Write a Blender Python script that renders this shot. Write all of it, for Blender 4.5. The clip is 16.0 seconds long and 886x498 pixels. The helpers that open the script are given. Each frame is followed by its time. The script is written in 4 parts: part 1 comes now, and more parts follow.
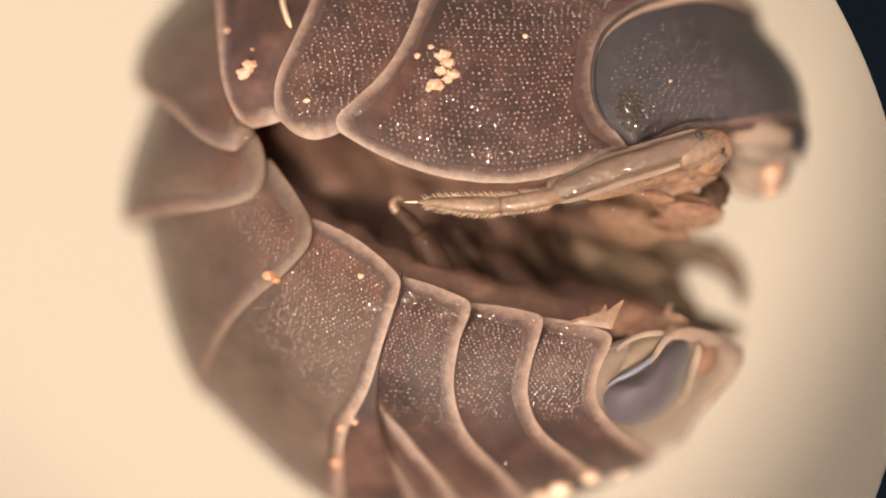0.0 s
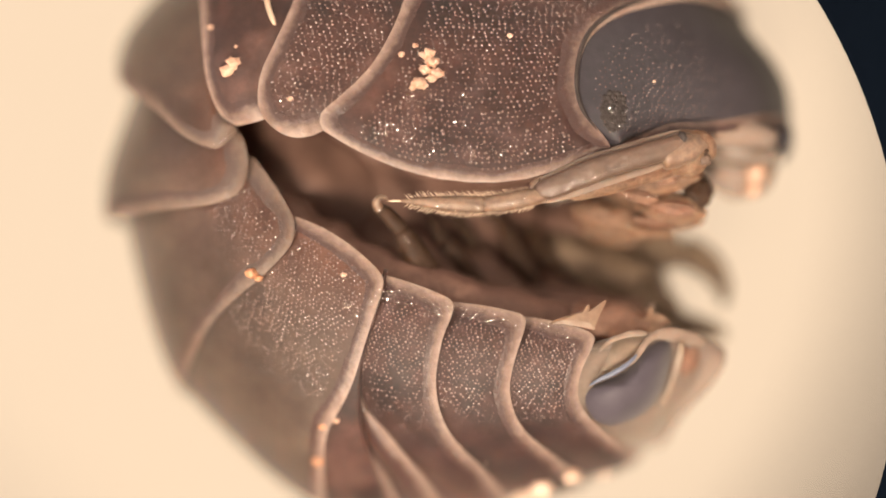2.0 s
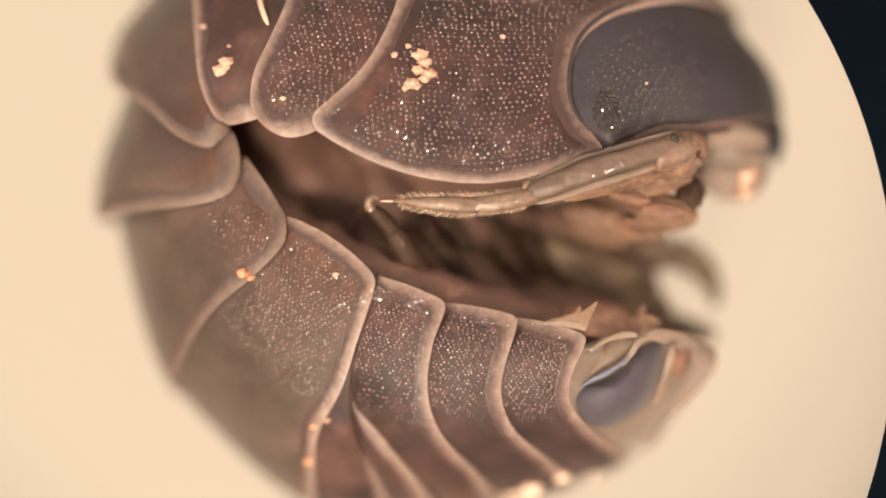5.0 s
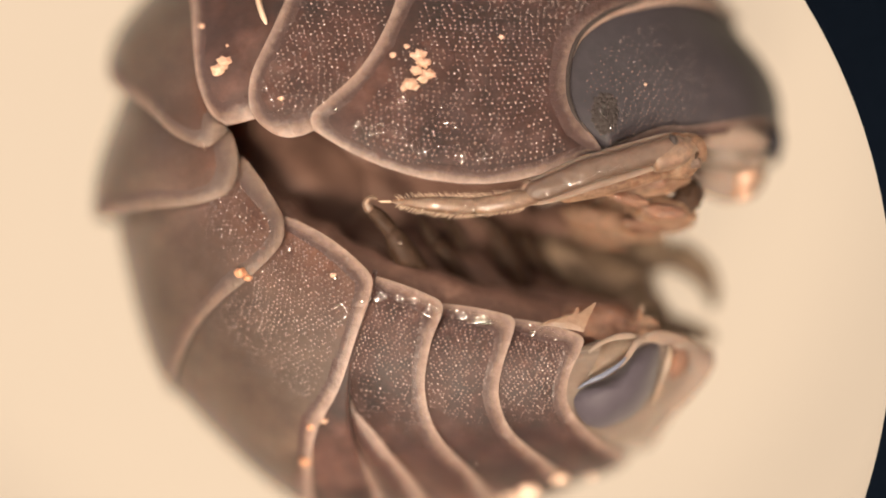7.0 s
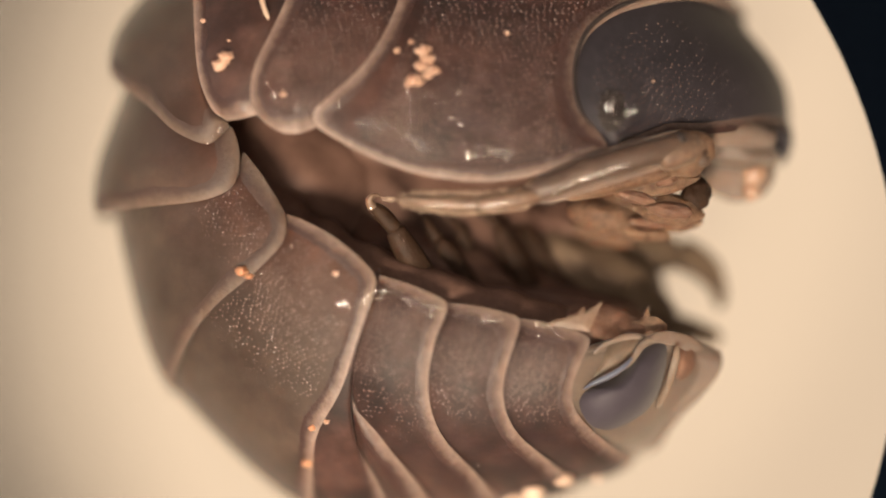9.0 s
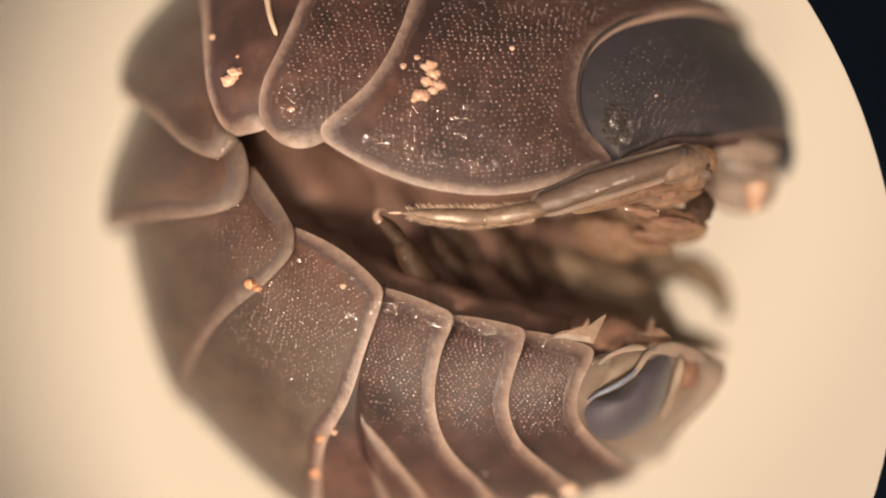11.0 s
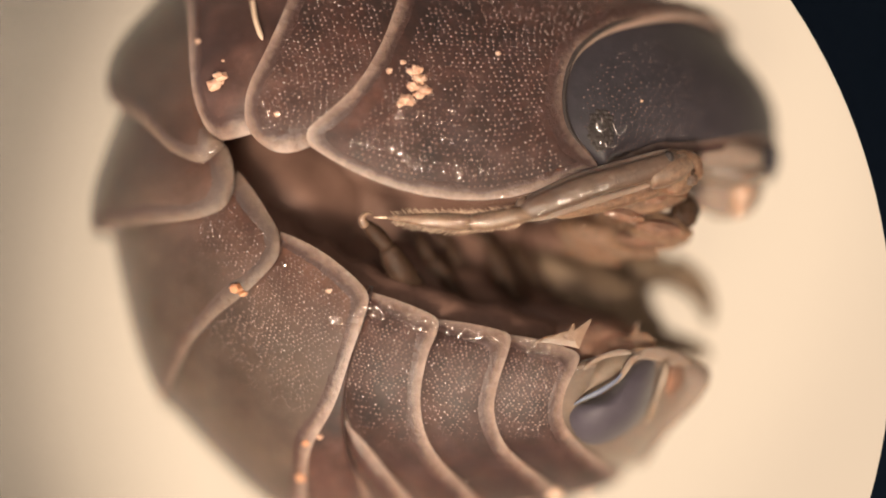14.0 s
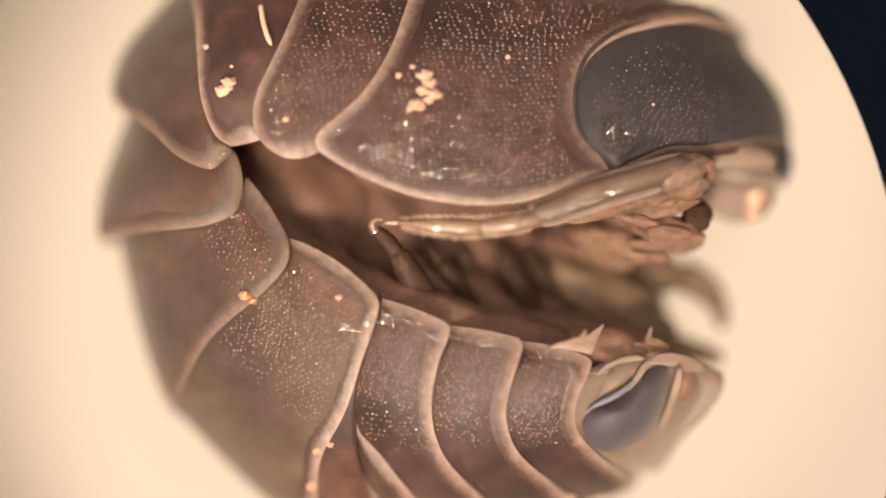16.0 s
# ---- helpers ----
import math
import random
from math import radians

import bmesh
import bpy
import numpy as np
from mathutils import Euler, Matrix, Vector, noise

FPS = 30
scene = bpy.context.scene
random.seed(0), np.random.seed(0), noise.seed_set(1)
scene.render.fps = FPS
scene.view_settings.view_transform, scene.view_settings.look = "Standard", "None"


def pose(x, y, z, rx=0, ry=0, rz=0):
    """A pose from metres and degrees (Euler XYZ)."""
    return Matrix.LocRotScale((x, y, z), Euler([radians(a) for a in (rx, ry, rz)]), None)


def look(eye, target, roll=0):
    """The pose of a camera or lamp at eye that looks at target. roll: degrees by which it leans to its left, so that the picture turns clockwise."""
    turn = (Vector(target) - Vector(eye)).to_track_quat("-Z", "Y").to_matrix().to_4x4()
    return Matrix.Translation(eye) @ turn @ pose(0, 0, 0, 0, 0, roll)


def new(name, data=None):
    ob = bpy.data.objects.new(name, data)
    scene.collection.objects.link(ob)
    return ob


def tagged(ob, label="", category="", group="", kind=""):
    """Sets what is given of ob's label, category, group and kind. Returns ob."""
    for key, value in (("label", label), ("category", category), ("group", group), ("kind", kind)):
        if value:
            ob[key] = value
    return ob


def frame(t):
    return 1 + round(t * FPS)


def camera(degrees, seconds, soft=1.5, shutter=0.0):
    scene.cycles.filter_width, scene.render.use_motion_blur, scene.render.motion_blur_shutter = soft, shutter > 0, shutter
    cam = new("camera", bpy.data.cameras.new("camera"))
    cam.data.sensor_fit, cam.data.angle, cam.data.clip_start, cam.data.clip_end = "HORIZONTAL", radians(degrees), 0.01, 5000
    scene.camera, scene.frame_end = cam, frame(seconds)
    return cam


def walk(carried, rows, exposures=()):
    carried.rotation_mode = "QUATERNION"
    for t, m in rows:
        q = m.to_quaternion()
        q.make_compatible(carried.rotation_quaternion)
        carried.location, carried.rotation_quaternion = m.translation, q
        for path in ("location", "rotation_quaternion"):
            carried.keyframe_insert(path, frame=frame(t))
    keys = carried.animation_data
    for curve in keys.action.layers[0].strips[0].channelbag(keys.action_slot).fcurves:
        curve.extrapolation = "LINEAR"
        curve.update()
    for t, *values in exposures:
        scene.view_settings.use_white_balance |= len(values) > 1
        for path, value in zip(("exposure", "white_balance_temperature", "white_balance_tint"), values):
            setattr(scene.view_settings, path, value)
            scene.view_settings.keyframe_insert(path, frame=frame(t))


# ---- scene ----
from mathutils.bvhtree import BVHTree

MM = 0.001      # the place is a few millimetres across; lengths below are in millimetres
MID = 2.6       # height of the animal's midplane above the card

cam = camera(25.61, 16.0, 1.9)
cam.data.dof.use_dof = True
cam.data.dof.focus_distance = 22.08 * MM
cam.data.dof.aperture_fstop = 25.0
walk(cam, [
    (0, pose(0.1353 * MM, -0.1110 * MM, 27.039 * MM, 0.271, 1.148, -0.81)),
    (0.5, pose(0.1323 * MM, -0.0818 * MM, 27.035 * MM, 0.195, 1.105, -0.75)),
    (1, pose(0.0585 * MM, -0.0348 * MM, 27.023 * MM, 0.057, 0.762, -0.50)),
    (1.5, pose(0.0520 * MM, 0.0119 * MM, 27.012 * MM, -0.061, 0.570, -0.52)),
    (2, pose(0.0513 * MM, -0.0285 * MM, 27.021 * MM, 0.038, 0.431, -0.46)),
    (2.5, pose(0.0572 * MM, -0.0136 * MM, 27.039 * MM, 0.028, 0.429, -0.46)),
    (3, pose(0.0382 * MM, 0.0094 * MM, 27.036 * MM, -0.032, 0.394, -0.42)),
    (3.5, pose(0.0409 * MM, -0.0128 * MM, 27.034 * MM, 0.007, 0.374, -0.40)),
    (4, pose(0.0392 * MM, 0.0008 * MM, 27.038 * MM, -0.019, 0.300, -0.34)),
    (6.5, pose(-0.0021 * MM, -0.0148 * MM, 27.016 * MM, 0.014, -0.035, -0.02)),
    (7, pose(-0.0000 * MM, 0.0000 * MM, 27.000 * MM, 0.000, 0.000, 0.00)),
    (7.5, pose(0.0019 * MM, 0.0066 * MM, 26.990 * MM, -0.016, 0.010, 0.04)),
    (8, pose(-0.0046 * MM, -0.0219 * MM, 26.877 * MM, 0.037, -0.025, 0.14)),
    (8.5, pose(-0.0333 * MM, 0.0075 * MM, 26.770 * MM, -0.087, -0.043, 0.20)),
    (9, pose(-0.0389 * MM, -0.0103 * MM, 26.690 * MM, -0.017, 0.020, 0.19)),
    (11.5, pose(0.0466 * MM, 0.0386 * MM, 27.003 * MM, 0.334, 0.422, 0.09)),
    (12, pose(-0.0115 * MM, 0.0142 * MM, 26.940 * MM, 0.409, 0.229, 0.25)),
    (12.5, pose(-0.0463 * MM, 0.0774 * MM, 26.975 * MM, 0.250, -0.037, 0.18)),
    (13, pose(-0.0173 * MM, 0.0903 * MM, 26.985 * MM, 0.248, -0.065, 0.14)),
    (13.5, pose(-0.0252 * MM, 0.1030 * MM, 26.988 * MM, 0.219, -0.184, 0.17)),
    (14, pose(-0.0861 * MM, 0.1282 * MM, 26.977 * MM, 0.141, -0.343, 0.15)),
    (14.5, pose(-0.0574 * MM, 0.1138 * MM, 26.976 * MM, 0.212, -0.150, 0.03)),
    (15, pose(-0.0370 * MM, 0.0969 * MM, 27.000 * MM, 0.283, -0.050, 0.00)),
    (15.5, pose(0.0222 * MM, 0.1071 * MM, 26.957 * MM, 0.285, 0.091, -0.05)),
    (16, pose(-0.0099 * MM, 0.0534 * MM, 26.808 * MM, 0.504, 0.166, -0.13)),
], [(0, 0.1, 6500, 10), (3.0, 0.13, 6500, 10), (3.8, 0.08, 6500, 10), (7.0, 0.02, 6500, 10), (8.0, 0.02, 6550, 10), (9.2, -0.04, 6650, 10),
    (11.5, 0.06, 6700, 10), (12.2, 0.08, 6620, 10), (13, 0.12, 6620, 10), (14, 0.15, 6520, 10), (15.5, 0.17, 6580, 10), (16, 0.16, 6600, 10)])

# ---- light ----
world = bpy.data.worlds.new("room_light")
scene.world = world
world.use_nodes = True
world.node_tree.nodes["Background"].inputs[0].default_value = (1.0, 0.82, 0.68, 1)
world.node_tree.nodes["Background"].inputs[1].default_value = 0.5


def area_lamp(name, eye, target, size, power, colour):
    data = bpy.data.lights.new(name, "AREA")
    data.shape, data.size, data.energy, data.color = "DISK", size * MM, power, colour
    ob = new(name, data)
    ob.matrix_world = look([c * MM for c in eye], [c * MM for c in target])
    return ob


area_lamp("microscope_lamp", (-12, -49, 94), (0, 0, 3), 30, 0.32, (1.0, 0.82, 0.63))
area_lamp("window_light", (-190, 80, 85), (0, 0, 3), 60, 0.10, (0.88, 0.91, 1.0))


# ---- materials ----
def material(name, rough=0.5, spec=0.5, metal=0.0, coat=0.0):
    m = bpy.data.materials.new(name)
    m.use_nodes = True
    b = m.node_tree.nodes["Principled BSDF"]
    b.inputs["Roughness"].default_value = rough
    b.inputs["Specular IOR Level"].default_value = spec
    b.inputs["Metallic"].default_value = metal
    b.inputs["Coat Weight"].default_value = coat
    b.inputs["Coat Roughness"].default_value = 0.15
    return m, m.node_tree, b


def noise_node(nt, scale, detail=4.0, rough=0.6):
    co = nt.nodes.new("ShaderNodeTexCoord")
    n = nt.nodes.new("ShaderNodeTexNoise")
    n.inputs["Scale"].default_value = scale
    n.inputs["Detail"].default_value = detail
    n.inputs["Roughness"].default_value = rough
    nt.links.new(co.outputs["Object"], n.inputs["Vector"])
    return n


def ramp(nt, source, stops):
    r = nt.nodes.new("ShaderNodeValToRGB")
    els = r.color_ramp.elements
    while len(els) < len(stops):
        els.new(0.5)
    for e, (p, c) in zip(els, stops):
        e.position, e.color = p, (*c, 1)
    nt.links.new(source, r.inputs[0])
    return r


def blend(nt, fac, a, b, mode="MIX"):
    x = nt.nodes.new("ShaderNodeMix")
    x.data_type, x.blend_type = "RGBA", mode
    if isinstance(fac, float):
        x.inputs[0].default_value = fac
    else:
        nt.links.new(fac, x.inputs[0])
    nt.links.new(a, x.inputs[6])
    nt.links.new(b, x.inputs[7])
    return x.outputs[2]


def bump(nt, b, height, strength, distance):
    n = nt.nodes.new("ShaderNodeBump")
    n.inputs["Strength"].default_value = strength
    n.inputs["Distance"].default_value = distance * MM
    nt.links.new(height, n.inputs["Height"])
    nt.links.new(n.outputs[0], b.inputs["Normal"])


def mottled(name, stops_big, stops_small, big=700.0, small=5000.0, share=0.5, rough=0.4, spec=0.5,
            coat=0.0, relief=0.01, sss=0.0, sss_colour_radius=(1.0, 0.6, 0.42), sss_scale=0.12, sheen=0.0):
    m, nt, b = material(name, rough, spec, 0.0, coat)
    n1 = noise_node(nt, big, 5.0, 0.6)
    n2 = noise_node(nt, small, 4.0, 0.65)
    c1 = ramp(nt, n1.outputs[0], stops_big)
    c2 = ramp(nt, n2.outputs[0], stops_small)
    nt.links.new(blend(nt, share, c1.outputs[0], c2.outputs[0]), b.inputs["Base Color"])
    r = nt.nodes.new("ShaderNodeMapRange")
    r.inputs["To Min"].default_value, r.inputs["To Max"].default_value = rough * 0.75, min(1.0, rough * 1.3)
    nt.links.new(n2.outputs[0], r.inputs[0])
    nt.links.new(r.outputs[0], b.inputs["Roughness"])
    if sheen:
        b.inputs["Sheen Weight"].default_value = sheen
        b.inputs["Sheen Roughness"].default_value = 0.45
        b.inputs["Sheen Tint"].default_value = (0.95, 0.93, 0.84, 1)
    if relief:
        bump(nt, b, n2.outputs[0], 0.6, relief)
    if sss:
        b.inputs["Subsurface Weight"].default_value = sss
        b.inputs["Subsurface Radius"].default_value = sss_colour_radius
        b.inputs["Subsurface Scale"].default_value = sss_scale * MM
    return m


M_SHELL = mottled("shell", [(0.36, (0.007749, 0.00422, 0.004534)), (0.47, (0.02098, 0.01004, 0.009314)), (0.56, (0.03352, 0.01684, 0.0151)), (0.68, (0.0698, 0.0422, 0.03878))],
                  [(0.3, (0.009884, 0.00536, 0.005453)), (0.5, (0.02524, 0.01241, 0.01082)), (0.7, (0.05245, 0.02814, 0.02539))], big=900.0, small=3500.0, rough=0.55, spec=0.2, relief=0.012, sss=0.6, sss_scale=0.35, sheen=0.1)
nt = M_SHELL.node_tree
tone = nt.nodes["Principled BSDF"].inputs["Base Color"].links[0].from_socket
patch = ramp(nt, noise_node(nt, 420.0, 6.0, 0.68).outputs[0], [(0.34, (0.62, 0.64, 0.72)), (0.5, (0.98, 0.92, 0.86)), (0.64, (1.5, 1.32, 1.16))])
nt.links.new(blend(nt, 1.0, tone, patch.outputs[0], "MULTIPLY"), nt.nodes["Principled BSDF"].inputs["Base Color"])
# paler, greyer shell copy: light shining through thin plates put into the colour
M_SIDE_BACKLIT = mottled("side_shell_backlit", [(0.34, (0.03024, 0.01848, 0.01435)), (0.5, (0.04536, 0.02772, 0.02214)), (0.66, (0.07056, 0.04452, 0.03526))],
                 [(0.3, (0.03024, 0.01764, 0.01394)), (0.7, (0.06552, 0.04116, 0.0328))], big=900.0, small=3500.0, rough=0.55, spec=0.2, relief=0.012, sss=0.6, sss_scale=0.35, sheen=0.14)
nt = M_SIDE_BACKLIT.node_tree
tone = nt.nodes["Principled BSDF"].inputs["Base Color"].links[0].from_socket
# turns grey-olive towards the outline, painting in the light that shines through
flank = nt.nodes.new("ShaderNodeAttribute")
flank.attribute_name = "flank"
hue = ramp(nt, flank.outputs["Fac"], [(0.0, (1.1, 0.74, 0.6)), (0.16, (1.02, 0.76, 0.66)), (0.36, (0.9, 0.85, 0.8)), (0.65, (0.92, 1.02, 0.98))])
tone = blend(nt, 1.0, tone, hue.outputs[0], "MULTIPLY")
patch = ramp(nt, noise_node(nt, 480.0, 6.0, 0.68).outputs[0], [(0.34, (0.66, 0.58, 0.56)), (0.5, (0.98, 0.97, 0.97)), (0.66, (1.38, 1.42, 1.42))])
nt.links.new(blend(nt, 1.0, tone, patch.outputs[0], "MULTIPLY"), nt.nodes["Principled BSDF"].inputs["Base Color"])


def fade_inwards(m, into):
    """A rim's colour thins out unevenly into the plate's own colour."""
    nt = m.node_tree
    tone = nt.nodes["Principled BSDF"].inputs["Base Color"].links[0].from_socket
    fade = nt.nodes.new("ShaderNodeAttribute")
    fade.attribute_name = "inward"
    wave = noise_node(nt, 9000.0, 3.0)
    mixed = nt.nodes.new("ShaderNodeMath")
    mixed.operation = "MULTIPLY_ADD"
    nt.links.new(wave.outputs[0], mixed.inputs[0])
    mixed.inputs[1].default_value = 0.5
    nt.links.new(fade.outputs["Fac"], mixed.inputs[2])
    edge_of = ramp(nt, mixed.outputs[0], [(0.35, (0, 0, 0)), (1.2, (1, 1, 1))])
    plain = nt.nodes.new("ShaderNodeRGB")
    plain.outputs[0].default_value = (*into, 1)
    nt.links.new(blend(nt, edge_of.outputs[0], tone, plain.outputs[0]), nt.nodes["Principled BSDF"].inputs["Base Color"])


M_RIM = mottled("shell_rim", [(0.3, (0.1423, 0.09823, 0.08073)), (0.7, (0.2168, 0.1571, 0.1291))],
                [(0.35, (0.135, 0.09334, 0.07805)), (0.7, (0.2348, 0.1718, 0.1426))], big=1200.0, small=7000.0, rough=0.45, relief=0.045, sss=0.55, spec=0.28)
fade_inwards(M_RIM, (0.036, 0.0175, 0.0148))
M_RIM_SIDE = mottled("side_rim", [(0.3, (0.08624, 0.05984, 0.0473)), (0.7, (0.132, 0.09504, 0.07568))],
                     [(0.35, (0.0792, 0.05544, 0.04472)), (0.7, (0.1364, 0.09944, 0.07998))], big=1200.0, small=7000.0, rough=0.5, relief=0.03, sss=0.6, spec=0.2)
fade_inwards(M_RIM_SIDE, (0.048, 0.031, 0.026))
M_BUMP = mottled("tubercle", [(0.3, (0.05817, 0.03275, 0.02693)), (0.7, (0.1081, 0.06759, 0.0572))],
                 [(0.3, (0.04987, 0.02985, 0.02564)), (0.7, (0.1335, 0.08547, 0.0708))], rough=0.16, spec=1.0, coat=0.0, relief=0.0)
M_BUMP.node_tree.nodes["Principled BSDF"].inputs["IOR"].default_value = 1.6
# clear gloss of the beads that draw the glints
M_GLINT, nt, wet = material("glint_bead", 0.06)
clear, shine, share = nt.nodes.new("ShaderNodeBsdfTransparent"), nt.nodes.new("ShaderNodeBsdfGlossy"), nt.nodes.new("ShaderNodeFresnel")
clear.inputs[0].default_value = (1, 1, 1, 1)
shine.inputs["Roughness"].default_value = 0.07
share.inputs[0].default_value = 1.7
mixed = nt.nodes.new("ShaderNodeMixShader")
nt.links.new(share.outputs[0], mixed.inputs[0])
nt.links.new(clear.outputs[0], mixed.inputs[1])
nt.links.new(shine.outputs[0], mixed.inputs[2])
nt.links.new(mixed.outputs[0], nt.nodes["Material Output"].inputs[0])
nt.nodes.remove(wet)
M_HEAD = mottled("head_shell", [(0.35, (0.00967, 0.007885, 0.01086)), (0.65, (0.02244, 0.01851, 0.02377))],
                 [(0.35, (0.01006, 0.008205, 0.01086)), (0.7, (0.02786, 0.02292, 0.02812))], rough=0.55, spec=0.3, relief=0.012, sheen=0.05)
M_BELLY = mottled("underside", [(0.3, (0.06469, 0.03606, 0.02705)), (0.7, (0.1191, 0.06851, 0.05208))],
                  [(0.3, (0.05787, 0.03249, 0.02504)), (0.7, (0.1259, 0.07389, 0.05803))], rough=0.5, relief=0.03, spec=0.12)
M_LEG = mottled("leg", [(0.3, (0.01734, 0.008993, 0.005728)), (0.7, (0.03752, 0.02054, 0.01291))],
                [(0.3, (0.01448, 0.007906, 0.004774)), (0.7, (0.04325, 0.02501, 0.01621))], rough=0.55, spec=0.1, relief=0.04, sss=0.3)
M_HOOK = mottled("dark_leg", [(0.3, (0.0612, 0.04284, 0.02686)), (0.7, (0.1346, 0.0918, 0.0612))],
                 [(0.3, (0.0612, 0.04284, 0.02686)), (0.7, (0.1469, 0.104, 0.07344))], rough=0.6, spec=0.15)
M_FEELER = mottled("feeler", [(0.3, (0.09112, 0.05437, 0.03675)), (0.7, (0.1402, 0.09129, 0.06428))],
                   [(0.36, (0.06426, 0.0402, 0.02842)), (0.6, (0.1564, 0.1046, 0.07352))], big=1500.0, small=11000.0, share=0.6, rough=0.42, spec=0.35, sss=0.6, sss_scale=0.25, relief=0.006)
M_FEELER_DARK = mottled("feeler_stalk", [(0.3, (0.04774, 0.03148, 0.02393)), (0.7, (0.09546, 0.06028, 0.04322))],
                        [(0.3, (0.05299, 0.03244, 0.02393)), (0.7, (0.106, 0.06951, 0.0494))], big=1500.0, small=7000.0, rough=0.42, spec=0.35, relief=0.05, sss=0.4, sss_scale=0.12)
M_HAIR = mottled("bristle", [(0.3, (0.3815, 0.2709, 0.1895)), (0.7, (0.4855, 0.3718, 0.2709))],
                 [(0.3, (0.3468, 0.2568, 0.1821)), (0.7, (0.4855, 0.3718, 0.284))], rough=0.3, relief=0.0)
M_MOUTH = mottled("mouthpart", [(0.3, (0.09868, 0.05422, 0.03445)), (0.7, (0.1716, 0.1089, 0.06896))],
                  [(0.34, (0.0349, 0.01704, 0.01145)), (0.68, (0.1802, 0.1143, 0.07747))], big=1800.0, small=8000.0, share=0.6, rough=0.6, spec=0.16, coat=0.0, sss=0.7, sss_scale=0.2, relief=0.05)
M_PALP = mottled("jaw_palp", [(0.3, (0.0816, 0.04335, 0.0306)), (0.7, (0.1496, 0.08415, 0.05865))],
                 [(0.3, (0.0748, 0.0408, 0.02805)), (0.7, (0.1768, 0.102, 0.0714))], big=2500.0, rough=0.6, spec=0.16, coat=0.0, sss=0.6, sss_scale=0.25, relief=0.02)
M_ORANGE = mottled("orange_grain", [(0.3, (0.2685, 0.1051, 0.04779)), (0.7, (0.3663, 0.1817, 0.09579))],
                   [(0.3, (0.2685, 0.1147, 0.0531)), (0.7, (0.3906, 0.2199, 0.1328))], big=4000.0, rough=0.5, sss=0.3)
M_CRUMB = mottled("pale_grain", [(0.3, (0.3363, 0.186, 0.1175)), (0.7, (0.4196, 0.2688, 0.1954))],
                  [(0.3, (0.3208, 0.1816, 0.1175)), (0.7, (0.4353, 0.2934, 0.2277))], big=4000.0, rough=0.55, sss=0.3)
M_PEACH = mottled("palp_tip", [(0.3, (0.2286, 0.1264, 0.07776)), (0.7, (0.2993, 0.1896, 0.1296))],
                  [(0.3, (0.2286, 0.1264, 0.07776)), (0.7, (0.3266, 0.2183, 0.162))], big=4000.0, rough=0.45, sss=0.4)
M_PALE_GLINT = mottled("pale_glint", [(0.3, (0.3614, 0.241, 0.1735)), (0.7, (0.6024, 0.4338, 0.3346))],
                 [(0.3, (0.3374, 0.2288, 0.1612)), (0.7, (0.6627, 0.506, 0.3965))], big=4000.0, rough=0.3, spec=0.6)
M_EYE = mottled("eye_facet", [(0.3, (0.01475, 0.01174, 0.01174)), (0.7, (0.03686, 0.02941, 0.0274))],
                [(0.3, (0.01475, 0.01174, 0.01174)), (0.7, (0.04423, 0.03594, 0.0326))], rough=0.5, spec=0.12, relief=0.0)
M_TAIL = mottled("tail_plate", [(0.3, (0.02441, 0.01975, 0.02689)), (0.7, (0.0436, 0.03689, 0.04757))],
                 [(0.3, (0.02616, 0.02108, 0.02791)), (0.7, (0.04796, 0.04041, 0.05171))], rough=0.55, spec=0.2, relief=0.004, sheen=0.2)
M_END = mottled("tail_end", [(0.3, (0.07045, 0.05093, 0.03945)), (0.7, (0.1192, 0.08942, 0.07045))],
                [(0.3, (0.06502, 0.04768, 0.0372)), (0.7, (0.13, 0.09749, 0.07721))], rough=0.45, spec=0.3, sss=0.6, sss_scale=0.3, sheen=0.3)
M_EDGE = mottled("pale_edge", [(0.3, (0.119, 0.08767, 0.07219)), (0.7, (0.1701, 0.1316, 0.1107))],
                 [(0.3, (0.119, 0.08767, 0.07219)), (0.7, (0.1785, 0.1403, 0.1155))], rough=0.7, spec=0.15, sss=0.6, sss_scale=0.2, relief=0.01)
M_AMBER = mottled("amber_spike", [(0.3, (0.08506, 0.04515, 0.02504)), (0.7, (0.1402, 0.08766, 0.05564))],
                  [(0.3, (0.08009, 0.04248, 0.02336)), (0.7, (0.1502, 0.0956, 0.0612))], big=2500.0, rough=0.4, spec=0.4, sss=0.6, sss_scale=0.2, relief=0.02)
M_STEM = mottled("tail_stem", [(0.3, (0.06763, 0.04734, 0.03381)), (0.7, (0.1353, 0.09922, 0.07439))],
                 [(0.3, (0.06199, 0.04508, 0.03268)), (0.7, (0.1465, 0.1104, 0.08338))], big=1800.0, rough=0.5, spec=0.3, sss=0.6, sss_scale=0.2, relief=0.01)
# bluish tone of the highlight painted on the tail plate
M_TAIL_HIGHLIGHT = mottled("tail_highlight", [(0.3, (0.05508, 0.06324, 0.09282)), (0.7, (0.08568, 0.09486, 0.1326))],
                 [(0.3, (0.05508, 0.06324, 0.09282)), (0.7, (0.0918, 0.1012, 0.1393))], rough=0.5, spec=0.35, relief=0.0)
# base far darker than frosted glass, so cast shadows barely show on it
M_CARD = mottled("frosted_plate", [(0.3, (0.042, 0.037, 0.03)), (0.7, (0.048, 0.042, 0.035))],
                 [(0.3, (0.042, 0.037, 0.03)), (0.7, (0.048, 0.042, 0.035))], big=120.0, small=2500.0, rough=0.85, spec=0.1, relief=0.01)
